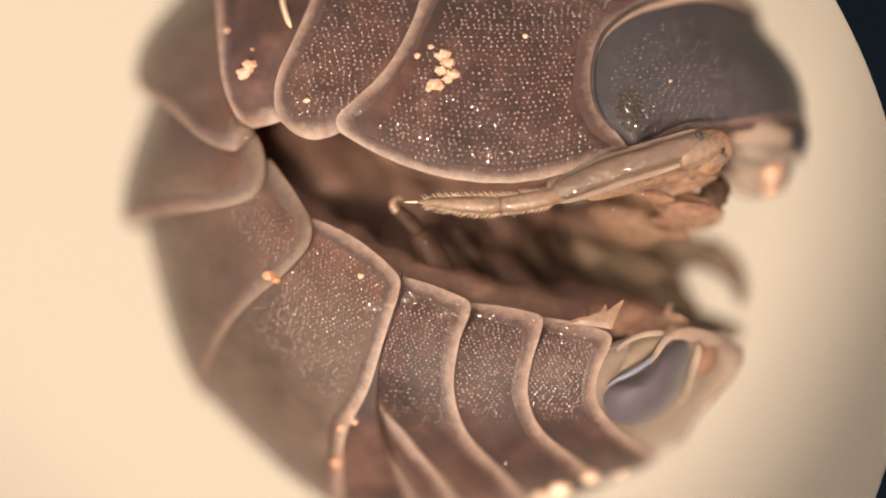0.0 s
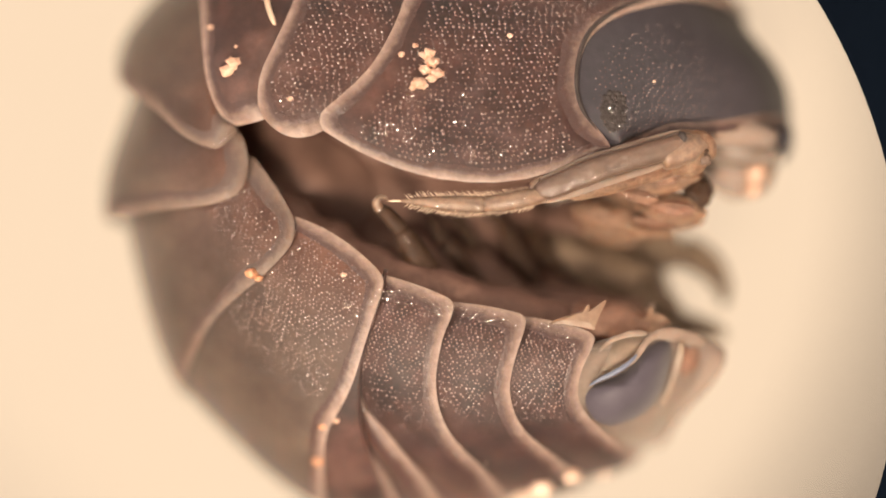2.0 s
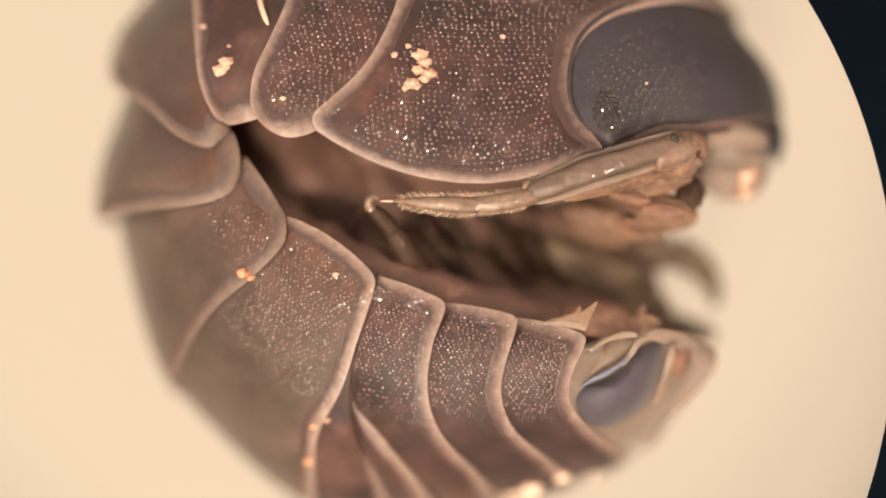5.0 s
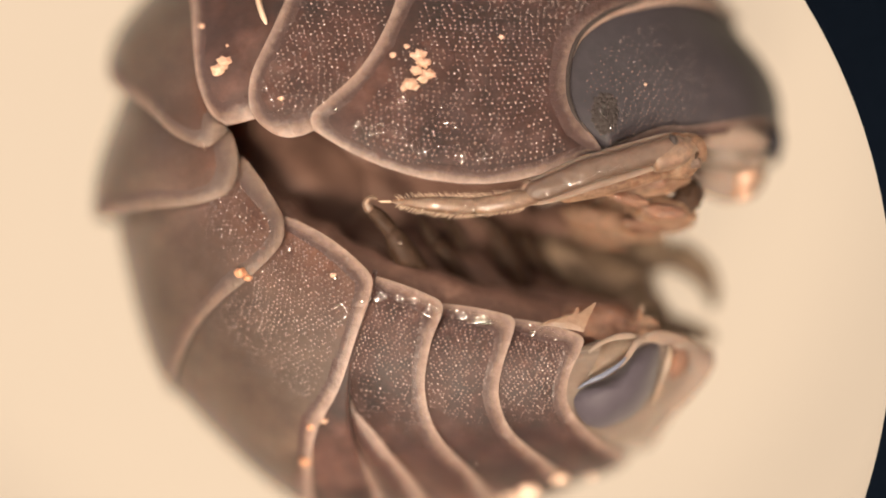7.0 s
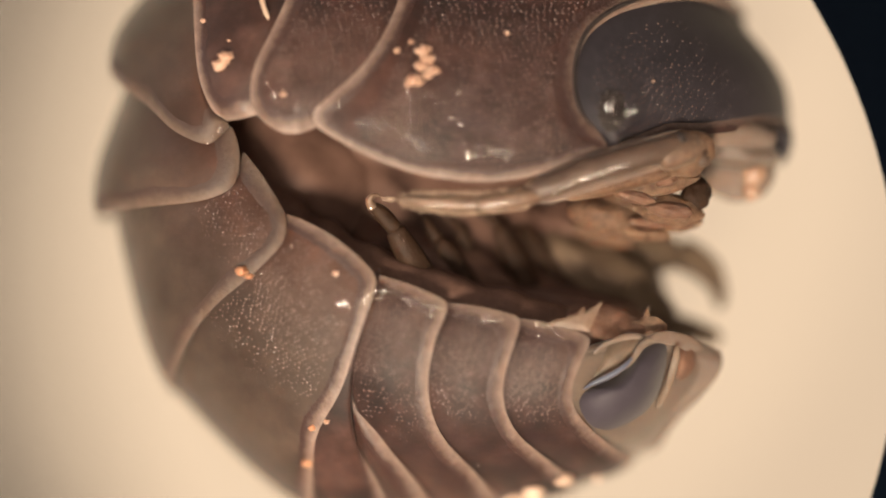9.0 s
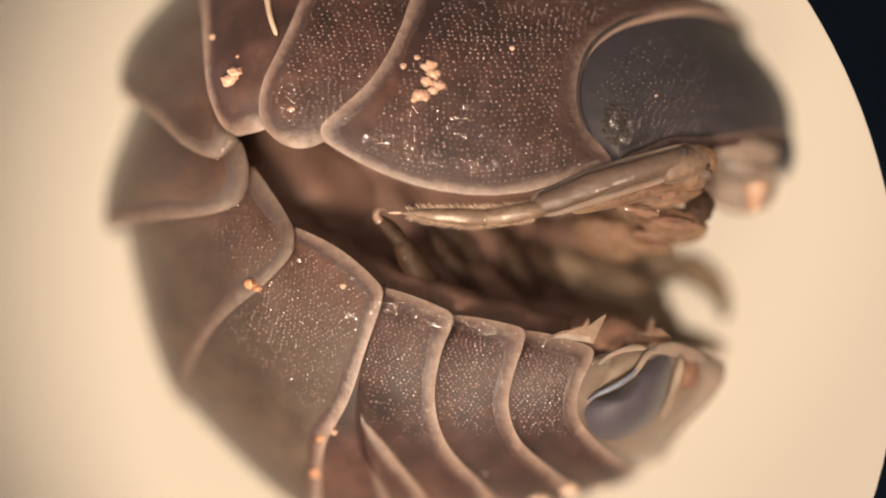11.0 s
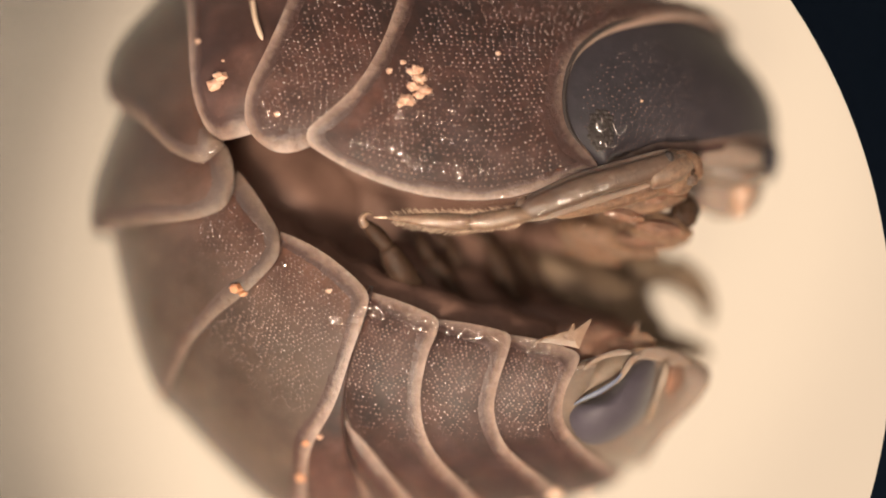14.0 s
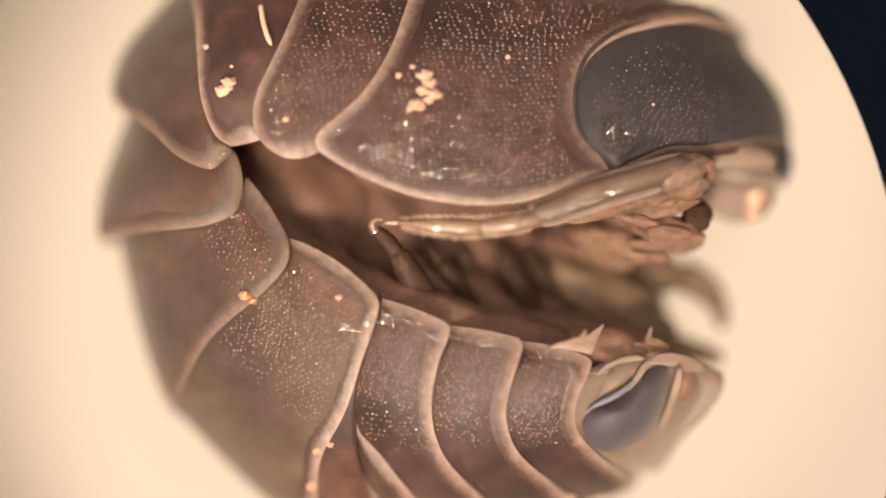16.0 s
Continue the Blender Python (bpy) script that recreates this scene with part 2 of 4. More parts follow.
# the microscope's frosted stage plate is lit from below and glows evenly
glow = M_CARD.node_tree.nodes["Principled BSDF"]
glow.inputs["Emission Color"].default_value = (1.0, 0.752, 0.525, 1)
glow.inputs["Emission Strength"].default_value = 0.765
M_PLATE = mottled("navy_plate", [(0.3, (0.0012, 0.0021, 0.0039)), (0.7, (0.0018, 0.003, 0.0054))],
                  [(0.3, (0.0012, 0.0021, 0.0039)), (0.7, (0.0018, 0.003, 0.0054))], big=300.0, rough=0.9, spec=0.0)
M_TABLE = mottled("dark_table", [(0.3, (0.03, 0.028, 0.026)), (0.7, (0.05, 0.046, 0.042))],
                  [(0.3, (0.03, 0.028, 0.026)), (0.7, (0.055, 0.05, 0.046))], big=30.0, small=400.0, rough=0.6)


# ---- building helpers ----
def mesh_of(name, verts, faces, mat, smooth=True):
    me = bpy.data.meshes.new(name)
    me.from_pydata([(v[0] * MM, v[1] * MM, v[2] * MM) for v in verts], [], faces)
    me.materials.append(mat)
    if smooth:
        me.polygons.foreach_set("use_smooth", [True] * len(me.polygons))
    me.update()
    return me


def part(name, data, parent, label="", kind=""):
    """Links mesh data as one part under a thing or a part."""
    ob = new(name, data)
    ob.parent = parent
    return tagged(ob, label, kind=kind)


def spline(pts, n):
    """n points at even steps on a smooth curve through pts (centripetal-like Catmull-Rom)."""
    p = [Vector(q) for q in pts]
    p = [p[0] * 2 - p[1]] + p + [p[-1] * 2 - p[-2]]
    fine = []
    for i in range(1, len(p) - 2):
        a, b, c, d = p[i - 1], p[i], p[i + 1], p[i + 2]
        for k in range(16):
            t = k / 16
            fine.append(0.5 * ((2 * b) + (c - a) * t + (2 * a - 5 * b + 4 * c - d) * t * t + (3 * b - a - 3 * c + d) * t ** 3))
    fine.append(p[-2])
    run = [0.0]
    for a, b in zip(fine, fine[1:]):
        run.append(run[-1] + (b - a).length)
    out, j = [], 0
    for k in range(n):
        want = run[-1] * k / (n - 1)
        while j < len(run) - 2 and run[j + 1] < want:
            j += 1
        span = run[j + 1] - run[j]
        out.append(fine[j].lerp(fine[j + 1], (want - run[j]) / span if span else 0))
    return out


def grid_faces(nu, nv, wrap=False):
    faces = []
    for i in range(nu - 1):
        for j in range(nv if wrap else nv - 1):
            k = (j + 1) % nv
            faces.append((i * nv + j, i * nv + k, (i + 1) * nv + k, (i + 1) * nv + j))
    return faces


def tube(path, radii, sides=12, flat=1.0, close=True):
    """A round-ended limb along a path of Vectors, with a radius at each point."""
    verts, n = [], len(path)
    for i, p in enumerate(path):
        t = (path[min(i + 1, n - 1)] - path[max(i - 1, 0)]).normalized()
        side = t.cross(Vector((0, 0, 1)))
        side = side.normalized() if side.length > 1e-4 else Vector((1, 0, 0))
        up = side.cross(t)
        for k in range(sides):
            a = 2 * math.pi * k / sides
            verts.append(p + (side * math.cos(a) + up * math.sin(a) * flat) * radii[i])
    faces = grid_faces(n, sides, True)
    if close:
        faces.append(tuple(range(sides))[::-1])
        faces.append(tuple((n - 1) * sides + k for k in range(sides)))
    return verts, faces


def limb(name, pts, mat, parent, label="", n=18, sides=12, flat=1.0, wobble=0.0):
    """A rigid limb segment: pts are (x, y, z, radius); its ends are rounded."""
    path = spline([q[:3] for q in pts], n)
    rad = [v.x for v in spline([(q[3], i * 0.3, 0) for i, q in enumerate(pts)], n)]
    for i in range(n):
        e = min(i, n - 1 - i) / (n - 1)
        if e < 0.10:
            rad[i] *= 0.25 + 0.75 * math.sqrt(max(0.0, 1 - (1 - e / 0.10) ** 2))
        if wobble:
            rad[i] *= 1 + wobble * noise.noise(path[i] * 3.1)
    v, f = tube(path, rad, sides, flat)
    return part(name, mesh_of(name, v, f, mat), parent, label)


def lump(name, centre, size, mat, parent=None, label="", rough=0.25, freq=1.5, seed=0, subdiv=3, turn=(0, 0, 0)):
    """An uneven rounded body: an icosphere pushed about by noise."""
    bm = bmesh.new()
    bmesh.ops.create_icosphere(bm, subdivisions=subdiv, radius=1.0)
    rot = Euler([radians(a) for a in turn]).to_matrix()
    off = Vector((seed * 7.3, seed * 3.1, seed * 5.7))
    for v in bm.verts:
        d = v.co.normalized()
        r = 1 + rough * noise.noise(d * freq + off) + rough * 0.4 * noise.noise(d * freq * 3 + off)
        q = rot @ Vector((d.x * size[0] * r, d.y * size[1] * r, d.z * size[2] * r))
        v.co = (q + Vector(centre)) * MM
    me = bpy.data.meshes.new(name)
    bm.to_mesh(me)
    bm.free()
    me.materials.append(mat)
    me.polygons.foreach_set("use_smooth", [True] * len(me.polygons))
    ob = new(name, me)
    ob.parent = parent
    return tagged(ob, label)


def bumps(spots, radius, height):
    """Small domes at (place, normal, scale): six-sided, three rings and a tip."""
    verts, faces = [], []
    for p, nrm, k in spots:
        a = nrm.orthogonal().normalized()
        b = nrm.cross(a)
        base = len(verts)
        for rr, hh in ((1.0, -0.3), (0.78, 0.5), (0.45, 0.9)):
            for i in range(6):
                t = math.pi * i / 3
                verts.append(p + (a * math.cos(t) + b * math.sin(t)) * radius * k * rr + nrm * height * k * hh)
        verts.append(p + nrm * height * k)
        for i in range(6):
            j = (i + 1) % 6
            for r in (0, 6):
                faces.append((base + r + i, base + r + j, base + r + 6 + j, base + r + 6 + i))
            faces.append((base + 12 + i, base + 12 + j, base + 18))
    return verts, faces


def beads(spots, radius, height=0.16, sides=10):
    """Flat rounded beads at (place, normal, scale), uneven in outline."""
    verts, faces = [], []
    for n, (p, nrm, k) in enumerate(spots):
        a = nrm.orthogonal().normalized()
        b = nrm.cross(a)
        base, r = len(verts), radius * k
        long, turn = 1 + 0.5 * abs(math.sin(n * 2.7)), n * 1.9
        for rr in (1.0, 0.85, 0.6, 0.3):
            for i in range(sides):
                t = 2 * math.pi * i / sides
                w = rr * r * (1 + 0.16 * math.sin(2 * t + n) + 0.1 * math.sin(3 * t + 2 * n))
                c, d = math.cos(t) * w * long, math.sin(t) * w
                verts.append(p + a * (c * math.cos(turn) - d * math.sin(turn)) + b * (c * math.sin(turn) + d * math.cos(turn)) + nrm * r * height * (1 - rr * rr - 0.12 * (rr == 1.0)))
        verts.append(p + nrm * r * height)
        for q in range(3):
            for i in range(sides):
                j = (i + 1) % sides
                faces.append((base + q * sides + i, base + q * sides + j, base + (q + 1) * sides + j, base + (q + 1) * sides + i))
        for i in range(sides):
            faces.append((base + 3 * sides + i, base + 3 * sides + (i + 1) % sides, base + 4 * sides))
    return verts, faces


# ---- the ground ----
def slab(name, sx, sy, z0, z1, mat, bevel):
    bm = bmesh.new()
    bmesh.ops.create_cube(bm, size=1.0)
    for v in bm.verts:
        v.co = Vector((v.co.x * sx, v.co.y * sy, z0 + (v.co.z + 0.5) * (z1 - z0))) * MM
    bmesh.ops.bevel(bm, geom=bm.edges[:], offset=bevel * MM, segments=2, affect="EDGES")
    me = bpy.data.meshes.new(name)
    bm.to_mesh(me)
    bm.free()
    me.materials.append(mat)
    return new(name, me)


tagged(slab("ground", 900, 900, -20.0, -0.404, M_TABLE, 1.0), "dark matt table top under the stage plate", "table top", kind="structure")
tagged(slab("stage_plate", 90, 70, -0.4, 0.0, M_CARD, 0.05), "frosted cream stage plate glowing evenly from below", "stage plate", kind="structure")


# ---- the curled woodlouse ----
bug = tagged(new("woodlouse"), "curled grey-brown woodlouse with pale plate rims on a cream plate", "woodlouse")
CENTRE = (0.007, 0.219, 2.6)

# hind margin of each back plate, from its free corner at the opening to the middle of the back:
# height of the corner, and the plan of the curve
MARGINS = [
    (5, [(1.798, 1.116), (1.456, 1.507), (1.371, 1.928), (1.487, 2.389), (1.789, 2.677), (2.198, 2.853), (2.88, 3), (3.65, 2.907)]),
    (5.1, [(-1.46, 1.34), (-1.486, 1.511), (-1.233, 1.736), (-0.919, 2.048), (-0.668, 2.48), (-0.531, 2.856), (-0.324, 3.579), (-0.17, 4.605)]),
    (5, [(-2.13, 1.486), (-2.194, 1.652), (-2.16, 1.987), (-1.985, 2.383), (-1.791, 2.861), (-1.585, 3.522), (-1.514, 4.393)]),
    (4.75, [(-2.49, 1.419), (-2.659, 1.555), (-2.811, 1.95), (-2.88, 2.494), (-2.934, 2.927), (-3.072, 3.322), (-3.324, 3.756)]),
    (4.7, [(-2.457, 1.37), (-2.561, 1.255), (-2.735, 1.16), (-3.097, 1.313), (-3.47, 1.64), (-4.12, 2.09)]),
    (4.7, [(-2.366, 0.769), (-2.451, 0.64), (-2.82, 0.513), (-3.52, 0.45), (-4.31, 0.36)]),
    (4.9, [(-1.8, 0.34), (-1.834, 0.058), (-2.15, -0.283), (-2.633, -0.678), (-2.988, -1.122), (-3.36, -1.811)]),
    (5, [(-0.778, -0.325), (-0.823, -0.536), (-0.986, -1.018), (-1.189, -1.609), (-1.469, -2.125), (-1.543, -2.599), (-1.584, -3.282)]),
    (4.45, [(-1.203, -1.628), (-1.064, -2.162), (-0.797, -2.712), (-0.594, -3.282)]),
    (4.55, [(-1.119, -1.594), (-0.906, -1.917), (-0.651, -2.293), (-0.295, -2.779), (-0.028, -3.282)]),
    (5, [(0.013, -0.599), (-0.019, -0.759), (-0.141, -1.08), (-0.206, -1.602), (-0.059, -2.11), (0.374, -2.632), (0.75, -3.141)]),
    (5, [(0.829, -0.772), (0.791, -0.951), (0.678, -1.305), (0.631, -1.667), (0.788, -2.076), (1.243, -2.499), (1.669, -2.893)]),
    (4.95, [(1.611, -0.997), (1.56, -1.145), (1.431, -1.438), (1.416, -1.739), (1.609, -2.022), (1.951, -2.306), (2.341, -2.539)]),
    (4.1, [(3.186, -1.202), (3.175, -1.388), (3.01, -1.662), (2.75, -1.991), (2.589, -2.327)]),
]
NS, NV = 40, 24


def margin_curve(m):
    z0, pts = m
    return [Vector((q.x, q.y, MID + (z0 - MID) * math.sqrt(max(0.0, 1 - (k / (NS - 1)) ** 2.0))))
            for k, q in enumerate(spline([(*p, 0.0) for p in pts], NS))]


CURVES = [margin_curve(m) for m in MARGINS]


def outward(p):
    return Vector((p.x - CENTRE[0], p.y - CENTRE[1], (p.z - MID) * 2.0)).normalized()


def along(curve, s):
    j = min(NS - 2, int(s * (NS - 1)))
    return curve[j].lerp(curve[j + 1], s * (NS - 1) - j)


def plate_point(front, rear, edge, u, s, swell=0.07, under=0.02, hump=0.0):
    """A point of a plate: u from its front to its hind margin, s from the free edge to the back's middle."""
    p = along(front, s).lerp(along(rear, s), u)
    belly = 4 * u * (1 - u)
    p = p + Vector((edge[0], edge[1], 0)) * belly * (1 - s) ** 4
    lift = swell * belly + hump * s * s * 9.5 * u ** 3 * (1 - u) - under * (1 - u) ** 2
    drop = -0.10 * (1 - s) ** 12
    return p + outward(p) * lift + Vector((0, 0, drop))


def plate_rim(where, width, index, broad, mat):
    """The pale border of a plate: a thin skin that follows its free edge and hind margin, widest at the corner."""
    us = [0.0, 0.15, 0.3, 0.4, 0.5, 0.6, 0.68, 0.75, 0.8, 0.84, 0.88, 0.91, 0.94, 0.97, 0.99, 1.0]
    ss = [0.0, 0.006, 0.015, 0.026, 0.04, 0.055, 0.07, 0.09, 0.115, 0.15] + [0.2 + 0.05 * i for i in range(17)]
    grid = [[where(u, s) for s in ss] for u in us]
    dist = []
    for i, u in enumerate(us):
        row, run = [], 0.0
        for j, s in enumerate(ss):
            if j:
                run += (grid[i][j] - grid[i][j - 1]).length
            hind = (1 - u) * (grid[-1][j] - grid[0][j]).length
            free = (run + 0.25 * max(0.0, 0.1 - u)) / broad
            row.append(-math.log(math.exp(-18 * hind) + math.exp(-18 * free)) / 18 + 0.01)
        dist.append(row)
    verts, inward, keep, faces = [], [], {}, []

    def vert(i, j, mirror):
        key = (i, j, mirror)
        if key not in keep:
            p = grid[i][j]
            w = width * (1 + 0.7 * ss[j]) * (1 + 0.30 * noise.noise(p * 1.7 + Vector((index, 0, 0))) + 0.15 * noise.noise(p * 7.0))
            t = max(0.0, dist[i][j]) / w
            q = p + outward(p) * max(-0.03, 0.014 * (1 - t * t * t * t))
            keep[key] = len(verts)
            verts.append(Vector((q.x, q.y, 2 * MID - q.z)) if mirror else q)
            inward.append(min(1.0, t))
        return keep[key]

    for i in range(len(us) - 1):
        for j in range(len(ss) - 1):
            if min(dist[i][j], dist[i + 1][j], dist[i][j + 1], dist[i + 1][j + 1]) < width * (1 + 0.7 * ss[j]) * 1.8:
                a = [vert(*q, False) for q in ((i, j), (i, j + 1), (i + 1, j + 1), (i + 1, j))]
                faces.append(tuple(a))
                a = [vert(*q, True) for q in ((i, j), (i + 1, j), (i + 1, j + 1), (i, j + 1))]
                faces.append(tuple(a))
    me = mesh_of("rim", verts, faces, mat)
    at = me.attributes.new("inward", "FLOAT", "POINT")
    at.data.foreach_set("value", inward)
    return me


def rim_band(path, out_w, in_w, index):
    """A flat band along a plate's margin: its outer edge rounds over, its inner edge thins out into the plate."""
    n = 130
    fine = spline([tuple(p) for p in path], n)
    prof = [(-1.0, -0.050), (-0.9, -0.008), (-0.6, 0.014), (0.0, 0.022), (0.5, 0.016), (1.0, 0.003)]
    verts, inward = [], []
    for i, p in enumerate(fine):
        t = (fine[min(i + 2, n - 1)] - fine[max(i - 2, 0)]).normalized()
        nrm = outward(p)
        side = t.cross(nrm).normalized()
        w = 1 + 0.22 * noise.noise(p * 2.3 + Vector((index, 0, 0))) + 0.10 * noise.noise(p * 9.0)
        e = min(1.0, min(i, n - 1 - i) / 5.0)
        w, o = w * math.sqrt(e), out_w * math.sqrt(e)
        for x, h in prof:
            verts.append(p + side * (x * (o if x < 0 else in_w * w)) + nrm * h * (0.3 + 0.7 * e))
            inward.append((x + 1) / 2)
    me = mesh_of("rim", verts, grid_faces(n, len(prof)), M_RIM)
    at = me.attributes.new("inward", "FLOAT", "POINT")
    at.data.foreach_set("value", inward)
    return me


LAMPWARD = Vector((-0.06, -0.22, 0.97))      # a bead tilted so throws the lamp straight up


def studs(near, spacing, reach, span, size, seed, low=0.0, skip=0.08):
    """Places for tubercles in uneven rows on the near side of a plate."""
    rng = random.Random(seed)
    spots = []
    length = sum((near[NV // 2][k + 1] - near[NV // 2][k]).length for k in range(NS - 1))
    count = max(1, int(length * (reach - low) / spacing))
    for a in range(count):
        s = low + (a + 0.5) / count * (reach - low)
        k = min(NS - 2, s * (NS - 1))
        wide = (near[NV - 1][int(k)] - near[0][int(k)]).length
        across = max(2, int(wide * (span[1] - span[0]) / spacing))
        for b in range(across):
            u = span[0] + (span[1] - span[0]) * (b + 0.5 * (a % 2) + 0.25 + rng.uniform(-0.2, 0.2)) / across
            kk = min(NS - 2.01, max(0.5, k + rng.uniform(-0.2, 0.2) * spacing / length * NS))
            if u > span[1] or rng.random() < skip + 0.65 * (s / reach) ** 4:
                continue
            i, j = int(kk), u * (NV - 1)
            jj = min(NV - 2, int(j))
            fk, fj = kk - i, j - jj
            p00, p10, p01, p11 = near[jj][i], near[jj + 1][i], near[jj][i + 1], near[jj + 1][i + 1]
            p = p00.lerp(p10, fj).lerp(p01.lerp(p11, fj), fk)
            n = (p10 - p00).cross(p01 - p00)
            if n.length < 1e-9:
                continue
            n.normalize()
            if n.dot(outward(p)) < 0:
                n.negate()
            # domes lean towards the lamp so that their tips glint
            n = (n + LAMPWARD * 0.7).normalized()
            fade = min(1.0, (reach - s) / 0.12 + 0.35)
            spots.append((p, n, rng.choice((0.55, 0.7, 0.85, 1.0, 1.1)) * rng.uniform(0.85, 1.15) * size * fade))
    return spots


def back_plate(index, front, rear, edge, spacing, reach, label, mat=None, name="back_plate", lift=0.07, under=0.02,
               rim=0.15, span=(0.08, 0.86), size=1.0, tuck=0.06, hump=0.04, broad=1.0, rim_mat=None, step=0.0, corner=0.0):
    if tuck:
        front = [f + (f - r) * tuck * max(min(1.0, k / 6), 0.9 - k / 6 if corner else 0.0) - outward(f) * (0.012 + (0.05 * max(0.0, 1 - k / 4) if corner else 0.0)) for k, (f, r) in enumerate(zip(front, rear))]

    if step:
        front = [f - outward(f) * step * (k / (NS - 1)) ** 2 for k, f in enumerate(front)]

    long = sum((rear[k + 1] - rear[k]).length for k in range(NS - 1))
    wide = (rear[1] - front[1]).length

    def where(u, s):
        x = (1 - u) * wide
        if x < corner:
            s += (corner - math.sqrt(corner ** 2 - (corner - x) ** 2)) / long * (1 - s) ** 8
        return plate_point(front, rear, edge, u, s, lift, under, hump)
    near = [[where(i / (NV - 1), k / (NS - 1)) for k in range(NS)] for i in range(NV)]
    SURFACE.append(near)
    rows = [r + [Vector((p.x, p.y, 2 * MID - p.z)) for p in r[-2::-1]] for r in near]
    nv = len(rows[0])
    me = mesh_of(name, [p for r in rows for p in r], grid_faces(NV, nv), mat or M_SHELL)
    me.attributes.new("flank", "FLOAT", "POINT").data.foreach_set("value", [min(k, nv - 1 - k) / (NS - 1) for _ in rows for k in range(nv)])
    ob = part(name, me, bug, label)
    sol = ob.modifiers.new("thickness", "SOLIDIFY")
    sol.thickness, sol.offset = 0.05 * MM, -1.0
    if rim:
        band = part("rim", plate_rim(where, rim, index, broad, rim_mat or M_RIM), ob, "pale pinkish beige translucent rim")
    if spacing:
        v, f = bumps(studs(near, spacing, reach, span, size, index + 11), 0.0138, 0.006)
        part("tubercle_cover", mesh_of("tubercle_cover", v, f, M_BUMP), ob, "tiny glossy pale tubercles", kind="stuff")
    return ob


SURFACE, TREE = [], {}


def surface_at(x, y):
    """Place and normal of the animal's near side above a spot of the plan."""
    if TREE.get("size") != len(SURFACE):
        verts, faces = [], []
        for rows in SURFACE:
            base = len(verts)
            verts.extend(p for r in rows for p in r)
            faces.extend(tuple(base + q for q in f) for f in grid_faces(len(rows), len(rows[0])))
        TREE["tree"], TREE["size"] = BVHTree.FromPolygons(verts, faces), len(SURFACE)
    spot, normal, _, _ = TREE["tree"].ray_cast(Vector((x, y, 9.0)), Vector((0, 0, -1)))
    if spot is None:
        spot, normal, _, _ = TREE["tree"].find_nearest(Vector((x, y, 4.6)))
    return spot, (normal if normal.z > 0 else -normal)


def perch(x, y, sink=0.0):
    """The place on the animal's near side above a spot of the plan."""
    return (x, y, surface_at(x, y)[0].z - sink)


def pulled(curve, start):
    """A margin whose free corner lies at another place; the rest stays."""
    d = Vector(start) - curve[0]
    return [p + d * max(0.0, 1 - 4.0 * k / (NS - 1)) ** 2 for k, p in enumerate(curve)]


WIDE = "broad grey-brown back plate set with tiny tubercles"
BELT = "narrow grey-brown tail plate with a pale rim"
# edge: how far the free edge bows out between the corners; spacing of the tubercles; how far up they reach
PLATES = [
    ((0.0, -0.50), 0.066, 0.74, WIDE), ((0.0, -0.16), 0.066, 0.72, WIDE), ((0.0, -0.04), 0.12, 0.16, WIDE),
    ((0.0, 0.0), 0.12, 0.2, WIDE), ((0.09, 0.0), 0.12, 0.2, WIDE), ((0.05, 0.03), 0.06, 0.36, WIDE),
    ((0.05, 0.09), 0.055, 0.6, WIDE), ((0, 0), 0, 0.1, BELT), ((0, 0), 0, 0.3, BELT),
    ((0.0, 0.04), 0.052, 0.52, BELT), ((0.0, 0.04), 0.052, 0.5, BELT), ((0.0, 0.05), 0.048, 0.52, BELT),
]
STEPS = {3: 0.12, 4: 0.2, 5: 0.24, 6: 0.03}      # how far a plate dips under the one before it
HUMPS = {3: 0.18, 4: 0.08, 5: 0.06, 6: 0.05}
FRONTS = list(CURVES)
FRONTS[5] = pulled(CURVES[5], (-2.327, 1.054, 4.7))
FRONTS[6] = pulled(CURVES[6], (-1.781, 0.34, 4.9))
FRONTS[9] = [CURVES[7][k].lerp(CURVES[9][k], min(1.0, max(0.0, (k / (NS - 1) - 0.35) / 0.22))) + Vector((0, 0, -0.03)) for k in range(NS)]
FRONTS[9] = pulled(FRONTS[9], (-0.761, -0.326, 4.95))
FRONTS[10] = pulled(CURVES[10], (0.045, -0.639, 4.95))
FRONTS[11] = pulled(CURVES[11], (0.869, -0.818, 4.95))
FRONTS[12] = pulled(CURVES[12], (1.644, -1.098, 4.85))
for i, (edge, spacing, reach, label) in enumerate(PLATES):
    plate = back_plate(i, FRONTS[i], CURVES[i + 1], edge, spacing, reach, label, tuck=0.06 if i else 0.0, hump=HUMPS.get(i, 0.03), broad=1.9 if 1 <= i <= 5 else 1.3, mat=M_SIDE_BACKLIT if 3 <= i <= 6 else None, rim_mat=M_RIM_SIDE if 3 <= i <= 5 else None, step=STEPS.get(i, 0.0), corner=0.1 if i >= 5 else 0.0, size=1.2 if i < 2 else 1.05)
    if i == 0:
        fr = [p + outward(p) * -0.02 for p in CURVES[0]]
        part("front_rim", rim_band((fr + [Vector((p.x, p.y, 2 * MID - p.z)) for p in fr[-2::-1]])[::-1][::3], 0.09, 0.17, 40), plate, "pale pinkish beige front margin")
        # a raised dark tube stands in for the shade of a crease
        line = [p + outward(p) * -0.012 + Vector((0.045, 0.0, 0)) for p in CURVES[0][3:26]]
        v, f = tube(line, [0.026 * min(1, k / 3, (22 - k) / 4) + 0.002 for k in range(23)], 8, 0.7)
        part("crease_line", mesh_of("crease_line", v, f, M_EYE), plate, "thin dark tube drawn as a shaded crease in the front margin")

